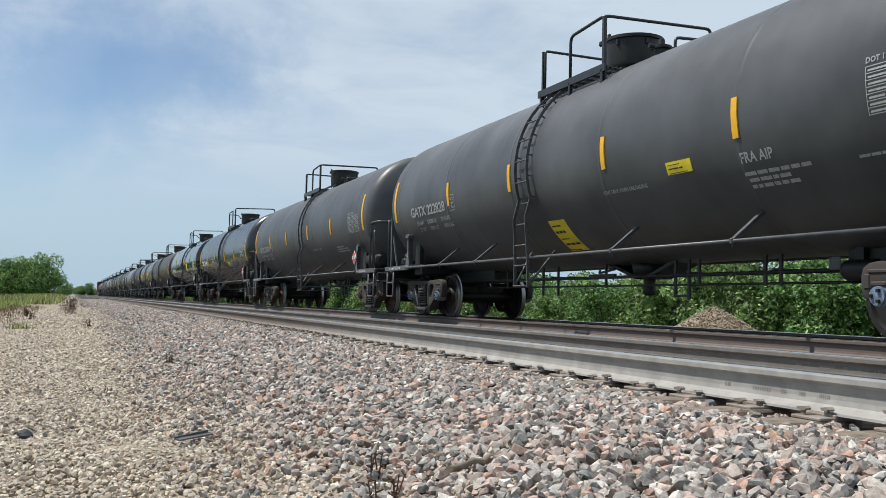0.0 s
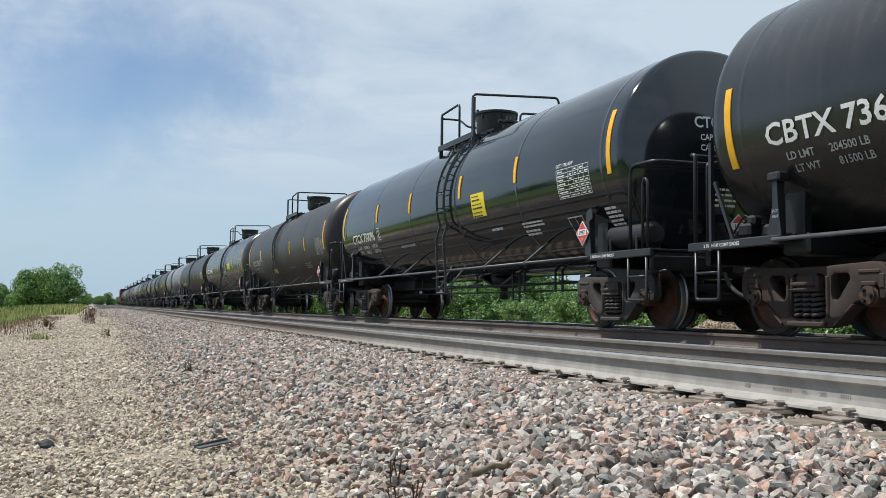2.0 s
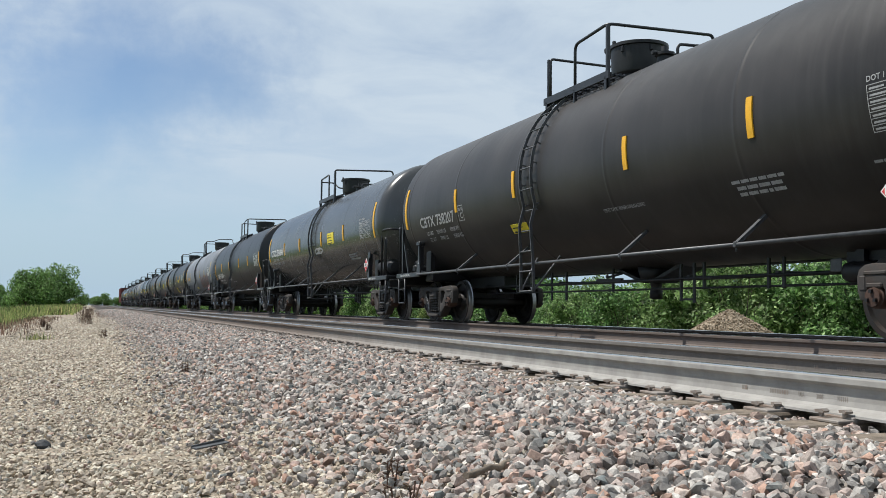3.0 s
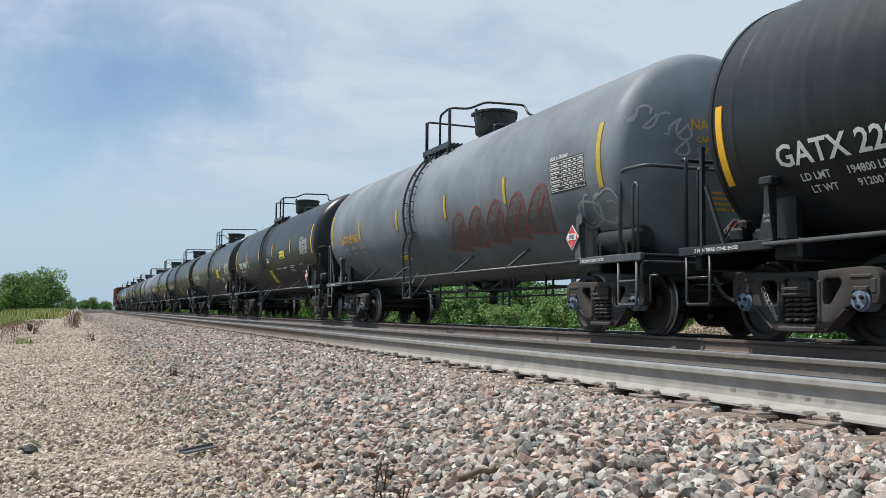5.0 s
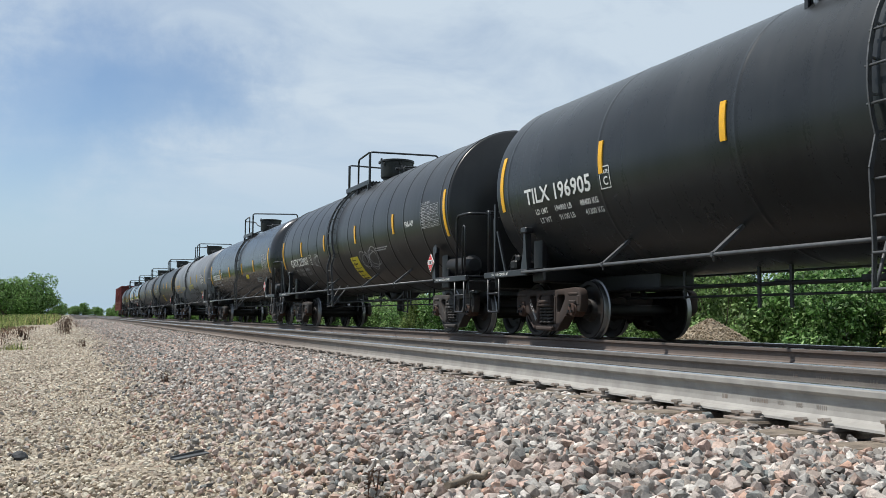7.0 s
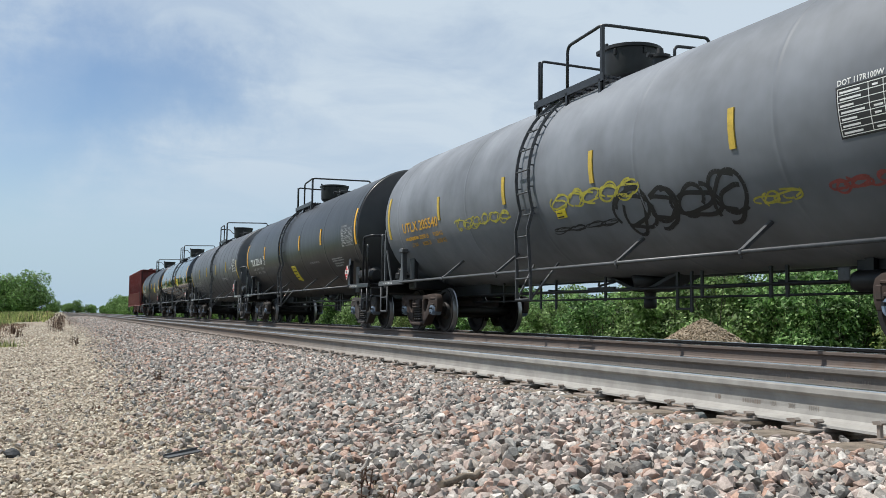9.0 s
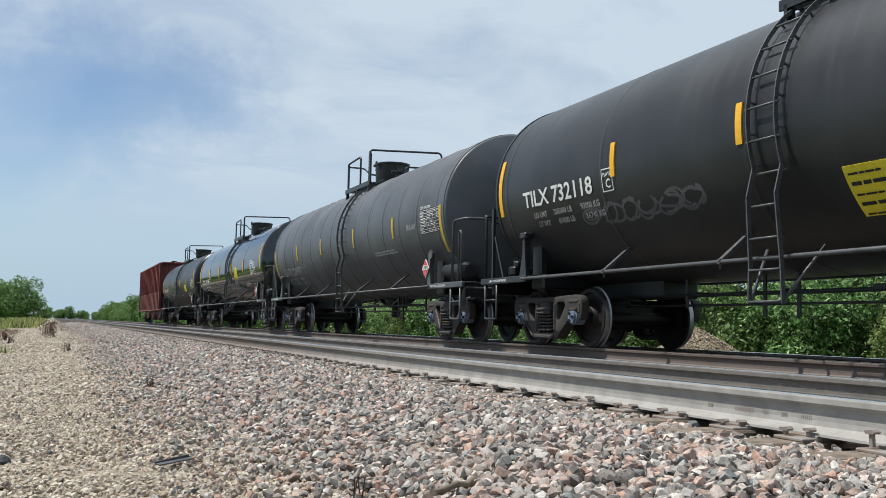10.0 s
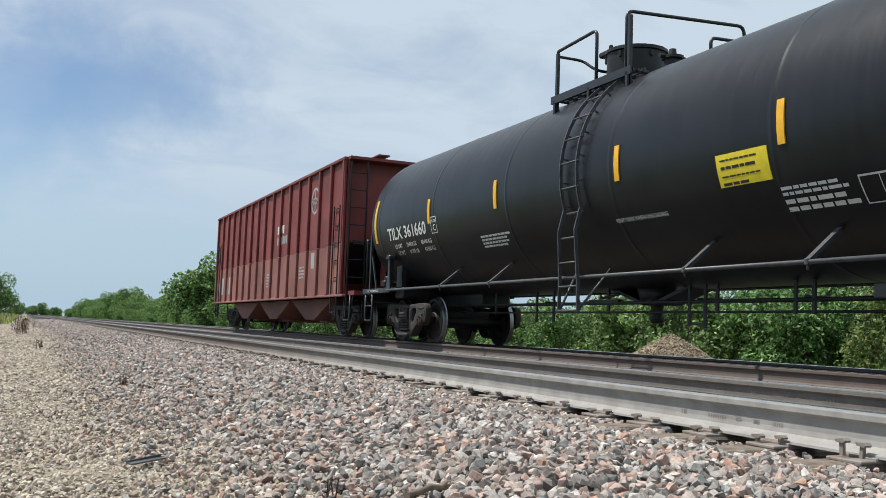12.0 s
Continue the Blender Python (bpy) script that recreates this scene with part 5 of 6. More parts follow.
SPECS = [
    dict(paint="slate", fittings="pipe_grey", mark="GATX", ink="dull_white", number="222828", limit="206200 LB  93500 KG", light="87800 LB  40000 KG", label="slate grey tank car with yellow tape and FRA AIP stencil", words=(("FRA AIP", -4.36, -0.61, 0.12),), marks=(-4.38, -1.56, 1.48, 4.27),
         mark_up=-0.09, digits=(6.5, -0.39, 2.0), sheets=((-2.99, -0.42, 0.5, 0.16, 3), (0.54, -0.94, 0.52, 0.66, 5)), vent=(-1.4, -0.68), notes=((-4.36, -0.72, 1, 1.05, 0.045), (-4.40, -0.80, 2, 0.8, 0.045), (-6.0, -0.75, 1, 0.4, 0.03)), table=(-6.25, 0.06, False),
         struts=(-4.3, -1.75, 2.95, 4.75), truck=("grime", 0, 1), ladder=0.87, dome=0.1, size=0.20, stencil=True),
    dict(paint="slate_dull", fittings="pipe_grey", mark="GATX", ink="dull_white", number="222806", limit="206300 LB  93570 KG", light="79500 LB  36060 KG", label="dull slate grey tank car with small white lettering", truck=("grime", 1, 0), marks=(-4.3, -1.43, 1.75, 4.62), mark_up=-0.11,
         digits=(6.77, -0.44, 2.0), vent=(-1.7, -0.73), seams=(-6.9, -4.1, -2.0, 0.13, 0.73, 4.12, 6.9), size=0.20, top="plain"),
    dict(paint="brown_black", mark="CBTX", number="736892", limit="204500 LB  92760 KG", light="81500 LB  36970 KG", label="glossy brown-black tank car with white number", truck=("rust", 1, 0), marks=(-4.45, -1.64, 1.66, 4.46), mark_up=-0.22, ends=-0.15,
         digits=(7.05, -0.45, 2.3), sheets=((-2.29, -0.52, 0.56, 0.18, 3),), notes=((-3.07, -0.50, 4, 0.65, 0.045), (2.9, -0.20, 3, 0.8, 0.045), (1.53, -0.53, 2, 0.5, 0.04), (0.9, 0.40, 2, 0.4, 0.03), (-3.1, -0.86, 1, 0.55, 0.035), (-6.0, -0.98, 1, 0.3, 0.03)),
         words=(("2 INCH HF COMP SHOES", -5.33, -1.19, 0.055),), table=(-6.24, 0.08, False), ladder=-0.34, top="frame", dome=0.4),
    dict(paint="green_black", mark="CTCX", number="730096", limit="207200 LB  93950 KG", light="78800 LB  35750 KG", label="glossy blue-black tank car reflecting the tree line", truck=("grime", 1, 0), marks=(-4.34, -1.70, 1.46, 4.13), mark_up=0.17, ends=0.16, knuckle=0.14,
         digits=(6.59, -0.49, 2.12), sheets=((-2.30, -0.05, 0.64, 0.46, 6),), vent=(2.66, -0.83), notes=((-2.9, -0.78, 1, 0.55, 0.05), (-4.23, -0.78, 2, 0.9, 0.035), (-4.23, -0.93, 2, 0.65, 0.04), (-7.05, -0.78, 5, 0.35, 0.04)), boxes=((-5.87, -0.85),),
         table=(-5.88, -0.06, False), small="white", ladder=-0.79, top="frame", dome=0.05, struts=(-4.67, -2.9, 2.0, 4.1)),
    dict(paint="soot", mark="CBTX", number="738207", limit="207000 LB  93900 KG", light="79000 LB  35800 KG", label="sooty brown tank car with faded lettering", ink="dull_white", truck=("grime", 0, 0), marks=(-4.64, -2.03, 1.60, 4.34), mark_up=-0.07, digits=(6.56, -0.46, 2.05),
         sheets=((2.08, -0.76, 0.65, 0.18, 2),), vent=(-1.14, -0.84), notes=((-4.09, -0.74, 1, 0.95, 0.04), (-4.15, -0.82, 2, 0.7, 0.045), (-6.2, -0.8, 1, 0.3, 0.03)), table=(-6.32, -0.08, False), ladder=0.95, dome=0.07, size=0.22, stencil=True),
    dict(paint="olive", mark="CTCX", number="731044", limit="207100 LB  93900 KG", light="78900 LB  35780 KG", label="worn olive grey tank car with a light band", marks=(-4.37, -1.6, 1.7, 4.4), sheets=((-2.43, 0.04, 0.8, 0.34, 4),), graffiti=((-0.6, -0.42, 1.0, 0.3, 2, "dull_white", 0.02),), table=(-6.13, 0.09, False),
         ladder=-0.3, top="frame", digits=(7.0, -0.25, 2.3)),
    dict(paint="char", mark="GATX", number="229049", limit="194800 LB  88360 KG", light="91200 LB  41370 KG", label="charcoal tank car with white number and blue bearing caps", truck=("grime", 0, 1), marks=(-4.4, -1.6, 1.81, 4.72), mark_up=-0.11, ends=-0.31, digits=(6.70, -0.68, 2.2), size=0.24,
         vent_wide=0.8, vent=(1.75, -1.03), notes=((2.51, -0.74, 4, 0.5, 0.025),), small="white", ladder=0.85, knuckle=0.06, stencil=True),
    dict(paint="grey", fittings="pipe_grey", mark="NATX", number="301482", limit="203300 LB  92200 KG", light="82700 LB  37500 KG", label="light grey tank car with sprayed red lettering", tape="yellow_dull", ink="orange_text", seams=(-7.0, -5.9, -3.2, 1.3, 4.5, 7.0), truck=("grime", 0, 1), ladder=0.69,
         marks=(-4.27, -1.45, 1.60, 4.65), mark_up=-0.12, ends=0.02, digits=(6.6, -0.40, 1.75), size=0.21, plate=False, sheets=((2.10, -0.98, 0.58, 0.14, 2),), graffiti=((-6.65, -0.78, 1.0, 0.6, 2, "dull_white", 0.016),), arches=True, table=(-5.97, 0.10, True), notes=(), top="wavy", dome=-0.45),
    dict(paint="black", mark="TILX", number="194059", limit="204700 LB", light="81300 LB", label="satin black tank car with crisp white lettering", small="white", marks=(-4.34, -1.13, 1.62, 4.49), mark_up=0.02, digits=(6.63, -0.37, 1.95), sheets=((-2.42, -0.08, 0.83, 0.27, 2), (0.14, -0.71, 0.54, 0.56, 5)),
         vent_wide=0.8, vent=(-1.27, -0.72), notes=((0.09, -0.24, 3, 0.38, 0.035), (-2.53, -0.68, 1, 0.7, 0.05), (-3.68, -0.66, 2, 0.95, 0.035), (-3.68, -0.80, 2, 0.7, 0.035)), boxes=((-5.26, -0.69),), table=(-5.83, 0.11, False), truck=("grime", 0, 0), ladder=0.84, top="wavy", dome=-0.05),
    dict(paint="satin", mark="TILX", number="196905", limit="194900 LB  88400 KG", light="91100 LB  41300 KG", label="green-black satin tank car with a yellow notice sheet", small="white", marks=(-4.70, -2.02, 1.65, 4.28), mark_up=0.03, digits=(6.64, -0.39, 2.05), sheets=((-3.32, -0.13, 0.65, 0.46, 6),),
         vent=(-2.26, -0.71), notes=((-4.79, -0.60, 2, 1.15, 0.035), (-4.79, -0.74, 2, 0.8, 0.04), (-7.0, -0.60, 5, 0.35, 0.03)), table=(-6.22, 0.01, False), truck=("rust", 0, 0), ladder=-0.72, top="frame", dome=0.13, knuckle=0.14, stencil=True),
    dict(paint="rib", mark="GATX", number="223003", limit="195000 LB  88450 KG", light="91000 LB  41280 KG", label="black ribbed tank car with a slanted yellow sheet", ribs=14, proud=0.010, marks=(-4.3, -1.24, 1.93, 4.78), mark_up=-0.1, ends=-0.16, digits=(6.45, -0.61, 2.3), sheets=((-0.39, -0.67, 0.66, 0.70, 6),),
         words=(("FRA-AIP", -5.1, -0.25, 0.12),), graffiti=((-1.26, -0.78, 1.4, 0.6, 2, "dull_white", 0.012), (3.3, -0.55, 0.5, 0.5, 1, "dull_white", 0.012)), notes=((-2.6, -0.55, 2, 1.2, 0.03),), table=(-6.11, 0.09, False), ladder=0.96, knuckle=0.06),
    dict(paint="brown_black", mark="CBTX", number="735510", limit="204500 LB  92760 KG", light="81500 LB  36970 KG", label="glossy brown-black tank car with white number", sheets=((-2.4, -0.5, 0.56, 0.18, 3),), mark_up=-0.22, ends=-0.15, digits=(6.7, -0.45, 2.3), top="frame"),
    dict(paint="grey2", fittings="pipe_grey", mark="UTLX", number="205540", limit="205800 LB  93350 KG", light="80200 LB  36380 KG", label="mid grey tank car with orange letters and spray paint", tape="yellow_dull", ink="orange_text", small="orange_text", truck=("rust", 0, 1), digits=(6.66, -0.42, 2.05), size=0.20, plate=False,
         marks=(-4.24, -1.25, 1.57, 4.5), mark_up=-0.09, ends=-0.03, graffiti=((-1.68, -0.82, 2.6, 0.72, 4, "ink", 0.03), (3.8, -0.5, 2.3, 0.22, 6, "graffiti_yellow", 0.012), (0.0, -0.5, 2.3, 0.26, 5, "graffiti_yellow", 0.014), (-5.4, -0.92, 0.8, 0.16, 3, "graffiti_red", 0.014),
                   (0.2, -0.92, 1.8, 0.10, 4, "ink", 0.008), (-4.33, -0.94, 0.7, 0.2, 2, "graffiti_yellow", 0.012)), sheets=((-0.05, -0.60, 0.28, 0.13, 2),), notes=((6.61, -0.54, 1, 0.9, 0.06),), table=(-5.78, 0.0, True), seams=(-7.0, -4.9, -2.3, 0.5, 3.2, 6.9), ladder=0.72, dome=0.1),
    dict(paint="dark", mark="TILX", number="732118", limit="205000 LB  93000 KG", light="81000 LB  36740 KG", label="dark grey tank car with scribbled spray paint", sheets=((0.22, -0.66, 0.55, 0.56, 5),), truck=("grime", 0, 1), graffiti=((4.9, -0.68, 2.6, 0.34, 6, "graffiti_grey", 0.02),), marks=(-4.0, -1.37, 1.52, 4.03), mark_up=0.02,
         ends=0.05, digits=(6.62, -0.36, 2.05), vent=(-2.32, -0.70), notes=((-4.77, -0.66, 2, 1.2, 0.035), (-4.9, -0.80, 2, 0.8, 0.04)), table=(-6.12, 0.06, False), ladder=1.09, dome=0.3, knuckle=0.06),
    dict(paint="ribgrey", fittings="pipe_grey", mark="GATX", number="226997", limit="195500 LB  88680 KG", light="90500 LB  41050 KG", label="grey ribbed tank car with a FRA AIP stencil", marks=(-4.50, -1.56, 1.53, 4.26), mark_up=-0.12, ends=-0.38, ribs=14, proud=0.010, words=(("FRA-AIP", -5.35, -0.26, 0.12),), tape="yellow_dull", truck=("grime", 0, 1), ink="dull_white",
         digits=(6.38, -0.78, 2.25), notes=((-3.04, -0.58, 2, 1.4, 0.035),), table=(-6.18, 0.07, True), ladder=-0.60, dome=0.10, top="frame", knuckle=0.06, stencil=True),
    dict(paint="green_black", mark="TILX", number="191349", limit="206500 LB  93650 KG", light="79500 LB  36050 KG", label="glossy blue-black tank car with sprayed silver scrawl", sheets=((-2.11, -0.03, 0.65, 0.48, 6),), truck=("grime", 0, 1), graffiti=((-0.56, -0.80, 1.95, 0.42, 5, "dull_white", 0.014),), marks=(-4.14, -1.48, 1.71, 4.33),
         mark_up=-0.05, ends=0.16, digits=(6.76, -0.47, 2.15), vent=(1.62, -0.80), notes=((-4.01, -0.72, 2, 1.0, 0.035), (-4.01, -0.86, 1, 0.7, 0.04)), boxes=((-5.45, -0.82),), table=(-5.49, 0.01, False), small="white", ladder=-0.65, top="frame", dome=0.18, knuckle=0.14, stencil=True, gallons="CAPY 30100 GAL"),
    dict(paint="black", mark="TILX", number="361660", limit="194900 LB  88400 KG", light="91100 LB  41300 KG", label="matte black tank car at the end of the train", small="white", sheets=((-3.49, -0.24, 0.78, 0.36, 4),), truck=("grime", 0, 0), ladder=-0.57, dome=0.2, top="frame",
         marks=(-4.49, -1.62, 1.80, 4.53), mark_up=-0.04, ends=0.02, digits=(6.75, -0.44, 2.02), vent=(-1.37, -0.81), notes=((2.57, -0.67, 4, 1.0, 0.035), (-4.33, -0.70, 2, 0.9, 0.035), (-4.33, -0.84, 2, 0.9, 0.05)), boxes=((-5.3, -0.72),), table=(-6.18, -0.03, False), struts=(-4.8, -2.95, 2.0, 4.0)),
]
TRAIN = []
for k, spec in enumerate(SPECS):
    spec.update(length=GAPS[k + 1] - GAPS[k], seed=100 + k, paint=PAINT[spec["paint"]])
    TRAIN.append((tank_car(spec), (GAPS[k] + GAPS[k + 1]) / 2))


def hopper_car():
    """The covered hopper behind the tank cars, ribbed sides and sloped bays."""
    car = tagged(new("covered_hopper"), "oxide red ribbed covered hopper car, faded lower side", "hopper car")
    hw, y0, y1, z0, zm, z1 = 1.55, -8.1, 8.1, 1.02, 2.25, 4.33
    bm = bmesh.new()                         # inner box with sloping ends
    prism(bm, [(y0 + 1.9, z0 + 0.1), (y1 - 1.9, z0 + 0.1), (y1 - 0.45, 2.3), (y1 - 0.45, z1 - 0.02), (y0 + 0.45, z1 - 0.02), (y0 + 0.45, 2.3)], -hw + 0.02, hw - 0.02)
    part("body", bm, M["hopper"], car)
    for s in (-1, 1):
        bm = bmesh.new()                     # side sheets, the lower half faded
        prism(bm, [(y0, zm), (y1, zm), (y1, z1), (y0, z1)], s * (hw - 0.015), s * (hw + 0.010))
        part("upper_side_sheet", bm, M["hopper"], car)
        bm = bmesh.new()
        prism(bm, [(y0, z0), (y1, z0), (y1, zm - 0.004), (y0, zm - 0.004)], s * (hw - 0.015), s * (hw + 0.013))
        part("lower_side_sheet", bm, M["hopper_low"], car, "faded chalky red lower side sheet")
    bm = bmesh.new()
    box(bm, (0, 0, (zm + z1) / 2), (0.075, 0.11, z1 - zm - 0.02), 0, 0.012)
    rib_up = finish("rib", bm, M["hopper"])
    bm = bmesh.new()
    box(bm, (0, 0, (z0 + zm) / 2), (0.075, 0.11, zm - z0 - 0.02), 0, 0.012)
    rib_low = finish("rib", bm, M["hopper_low"])
    for s in (-1, 1):
        for k in range(17):
            y = -8.0 + k
            part("rib", rib_up, None, car, at=pose(s * (hw + 0.045), y, 0))
            part("rib", rib_low, None, car, at=pose(s * (hw + 0.045), y, 0))
        bm = bmesh.new()
        box(bm, (s * (hw + 0.03), 0, z1 - 0.03), (0.12, 16.25, 0.08), 0, 0.012)
        part("top_chord", bm, M["hopper"], car)
        bm = bmesh.new()
        box(bm, (s * (hw + 0.02), 0, z0 - 0.02), (0.10, 16.6, 0.06), 0, 0.012)
        part("side_sill", bm, M["hopper_low"], car)
    bm = bmesh.new()
    for y in np.linspace(-6.8, 6.8, 9):
        box(bm, (0, y, z1 + 0.08), (0.75, 0.9, 0.12), 0, 0.02)
    for x in (-0.62, 0.62):
        box(bm, (x, 0, z1 + 0.14), (0.3, 16.2, 0.03))
    prism(bm, [(y0, z1 - 0.02), (y1, z1 - 0.02), (y1, z1 + 0.05), (y0, z1 + 0.05)], -hw * 0.95, hw * 0.95)
    part("roof_walk", bm, M["hopper"], car)
    for c in (-4.2, 0.0, 4.2):
        bm = bmesh.new()
        prism(bm, [(c - 2.05, z0 - 0.05), (c + 2.05, z0 - 0.05), (c + 0.45, 0.42), (c - 0.45, 0.42)], -1.2, 1.2)
        box(bm, (0, c, 0.40), (1.6, 0.8, 0.12), 0, 0.02)
        part("hopper_bay", bm, M["hopper_low"], car)
    for s in (-1, 1):
        bm = bmesh.new()
        prism(bm, [(s * 8.05, 2.25), (s * 5.9, z0), (s * 5.7, z0), (s * 7.95, 2.35)], -1.3, 1.3)
        part("slope_sheet", bm, M["black"], car)
        bm = bmesh.new()
        for x in (-hw, hw):
            beam(bm, (x, s * 8.02, z0), (x, s * 8.02, z1 - 0.05), 0.12, 0.16)
            prism(bm, [(s * 8.02, 3.55), (s * 7.5, 2.7), (s * 7.62, 2.7), (s * 8.06, 3.45)], x - 0.03, x + 0.03)
        for x in (-0.5, 0.5):
            beam(bm, (x, s * 8.0, z0), (x, s * 8.0, 2.4), 0.1, 0.1)
        box(bm, (0, s * 8.35, 1.06), (2.9, 0.7, 0.10))
        part("end_frame", bm, M["hopper"], car)
        bm = bmesh.new()
        for x0 in (-1.48,):
            for d in (0, 0.42):
                beam(bm, (x0 + d, s * 8.2, 0.5), (x0 + d, s * 8.2, z1 - 0.1), 0.03, 0.04)
            for z in np.arange(0.6, 4.2, 0.42):
                pipe(bm, [(x0, s * 8.2, z), (x0 + 0.42, s * 8.2, z)], 0.014, 6)
            for d in (7.35, 7.80):
                beam(bm, (x0 - 0.12, s * d, 0.5), (x0 - 0.12, s * d, 3.2), 0.03, 0.03)
            for z in np.arange(0.6, 3.2, 0.42):
                pipe(bm, [(x0 - 0.12, s * 7.35, z), (x0 - 0.12, s * 7.80, z)], 0.014, 6)
        part("end_ladder", bm, M["black"], car)
        for name in ("coupler", "stub_sill", "uncoupling_lever", "stirrup_step"):
            part(name, ENDS[s, "railing"][name], None, car, at=pose(0, s * 9.0, 0))
    add_truck(car, -9.0 + 2.04, "grime", 0, 0)
    add_truck(car, 9.0 - 2.04, "grime", 0, 0)
    # round emblem as plain shapes, number and data as blocks
    ring = ([(r * math.cos(q), r * math.sin(q)) for r in (0.36, 0.29) for q in np.linspace(0, 2 * math.pi, 29)[:-1]], [(k, (k + 1) % 28, 28 + (k + 1) % 28, 28 + k) for k in range(28)])
    cross = pieces_join((bars_flat([0.06], 0.54), -0.03, -0.27), (bars_flat([0.54], 0.06), -0.27, -0.03), (bars_flat([0.10, 0.10], 0.16, 0.9), -0.17, -0.08))
    flat_sign("emblem", pieces_join((ring, 0, 0), (cross, 0, 0)), (-hw - 0.016, -5.5, 3.55), M["dull_white"], car)
    for nm, fl, y, z, mt in (("car_number", bars_flat([0.14] * 4, 0.24, 0.3), -1.55, 2.95, "white"), ("car_number", bars_flat([0.14] * 6, 0.24, 0.3), -1.55, 2.62, "dull_white"),
                             ("large_mark", bars_flat([0.36] * 4, 0.62, 0.5), 7.6, 1.3, "dull_white"), ("small_print", rows_flat(random.Random(5), 0.5, 5, 0.05, 0.09), -0.4, 1.75, "dull_white"),
                             ("small_print", rows_flat(random.Random(6), 0.5, 4, 0.05, 0.09), -4.2, 1.8, "dull_white"), ("data_mark", bars_flat([0.30], 0.42), -5.35, 1.75, "dull_white")):
        flat_sign(nm, fl, (-hw - 0.018, y, z), M[mt], car)
    return car


TRAIN.append((hopper_car(), 303.6 + 9.0))

# ---------------------------------------------------------------- track fittings
ground = bpy.data.objects["ground"]
NEAR_RAIL = bpy.data.objects["rail"]


def tie_mesh():
    bm = bmesh.new()
    box(bm, (0, 0, -0.085), (2.6, 0.225, 0.17), 0, 0.012)
    for v in bm.verts:
        v.co += Vector((0.02 * noise.noise(v.co * 9), 0.012 * noise.noise(v.co * 7), 0.006 * noise.noise(v.co * 11)))
    for k in range(4):                                    # split ends
        box(bm, (-1.301, -0.08 + 0.05 * k, -0.05 - 0.01 * k), (0.02, 0.008, 0.07))
    return finish("tie", bm, M["timber"])


def tie_plate_mesh():
    bm = bmesh.new()
    box(bm, (-0.005, 0, -0.199), (0.36, 0.19, 0.016), 0, 0.004)
    for s in (-1, 1):
        box(bm, (s * 0.088, 0, -0.189), (0.02, 0.19, 0.018), 0, 0.004)
    return finish("tie_plate", bm, M["plate"])


def spike_mesh(tall):
    bm = bmesh.new()
    h = 0.055 if tall else 0.018
    box(bm, (0, 0, -0.195 + h / 2), (0.018, 0.018, h))
    prism(bm, [(-0.022, -0.195 + h), (0.018, -0.195 + h), (0.026, -0.182 + h), (-0.014, -0.176 + h), (-0.028, -0.186 + h)], -0.018, 0.022)
    return finish("spike", bm, M["plate"])


TIE, PLATE, SPIKE, TALL = tie_mesh(), tie_plate_mesh(), spike_mesh(False), spike_mesh(True)
rng = random.Random(7)
tie_rows = []
y = 0.5
while y < 44:
    tie_rows.append(y)
    y += 0.5 + rng.uniform(-0.03, 0.03)
for y in tie_rows:
    z = rng.uniform(-0.208, -0.203)
    part("tie", TIE, None, ground, at=pose(4.115 + rng.uniform(-0.07, 0.05), y, z, 0, 0, rng.uniform(-1.5, 1.5)))
for y in tie_rows[:62]:
    part("tie_plate", PLATE, None, NEAR_RAIL, at=pose(RAIL1, y, 0))
    tall = abs(y - 3.0) < 0.25
    for dx, dy in ((-0.098, -0.05), (-0.14, 0.05)):
        part("spike", TALL if tall else SPIKE, None, NEAR_RAIL, at=pose(RAIL1 + dx, y + dy + rng.uniform(-0.015, 0.015), rng.uniform(-0.002, 0.012), rng.uniform(-8, 8) if tall else 0, 0, rng.uniform(-25, 25)))


def fastening_row(x, y0, y1, name):
    """Plates and spikes of the rails further off, too small to pick apart."""
    bm = bmesh.new()
    y = y0
    while y < y1:
        box(bm, (x - 0.02, y, -0.197), (0.34, 0.19, 0.02))
        for dx in (-0.10, -0.145):
            box(bm, (x + dx, y + rng.uniform(-0.07, 0.07), -0.175), (0.035, 0.035, 0.035))
        y += 0.5
    return tagged(part(name, bm, M["plate"]), "rusty tie plates and spikes along the rail", "tie plates", kind="stuff")


fastening_row(RAIL2, 2.0, 40, "tie_plates")
fastening_row(RAIL3, 4.0, 60, "tie_plates")
fastening_row(RAIL1, tie_rows[61] + 0.5, 110, "tie_plates")


def far_ties(x, y0, y1):
    bm = bmesh.new()
    y = y0
    while y < y1:
        box(bm, (x, y, -0.29), (2.6, 0.225, 0.17))
        y += 0.5
    return tagged(part("ties", bm, M["timber"]), "weathered timber ties in ballast", "ties", kind="stuff")


far_ties(TRACK_X, 3.0, 60)
far_ties(4.115, tie_rows[-1] + 0.5, 110)

# rolled-in marks on the rail webs
for x, y, z, mt in ((RAIL1 - 0.0105, 4.24, -0.125, "plate"), (RAIL2 - 0.0105, 5.36, -0.10, "plate")):
    pts, faces = pieces_join((bars_flat([0.02, 0.035], 0.024, 0.4), 0, 0), (bars_flat([0.018] * 8, 0.022, 0.35), 0.32, 0), (text_flat("USA", 0.024), 0.62, 0), (text_flat("2005", 0.024), 0.80, 0), (bars_flat([0.006] * 6, 0.024, 0.45), 1.0, 0))
    flat_sign("rolled_mark", ([(a * 0.7, b) for a, b in pts], faces), (x, y, z), M[mt], NEAR_RAIL if x < 4 else bpy.data.objects["rail.001"])

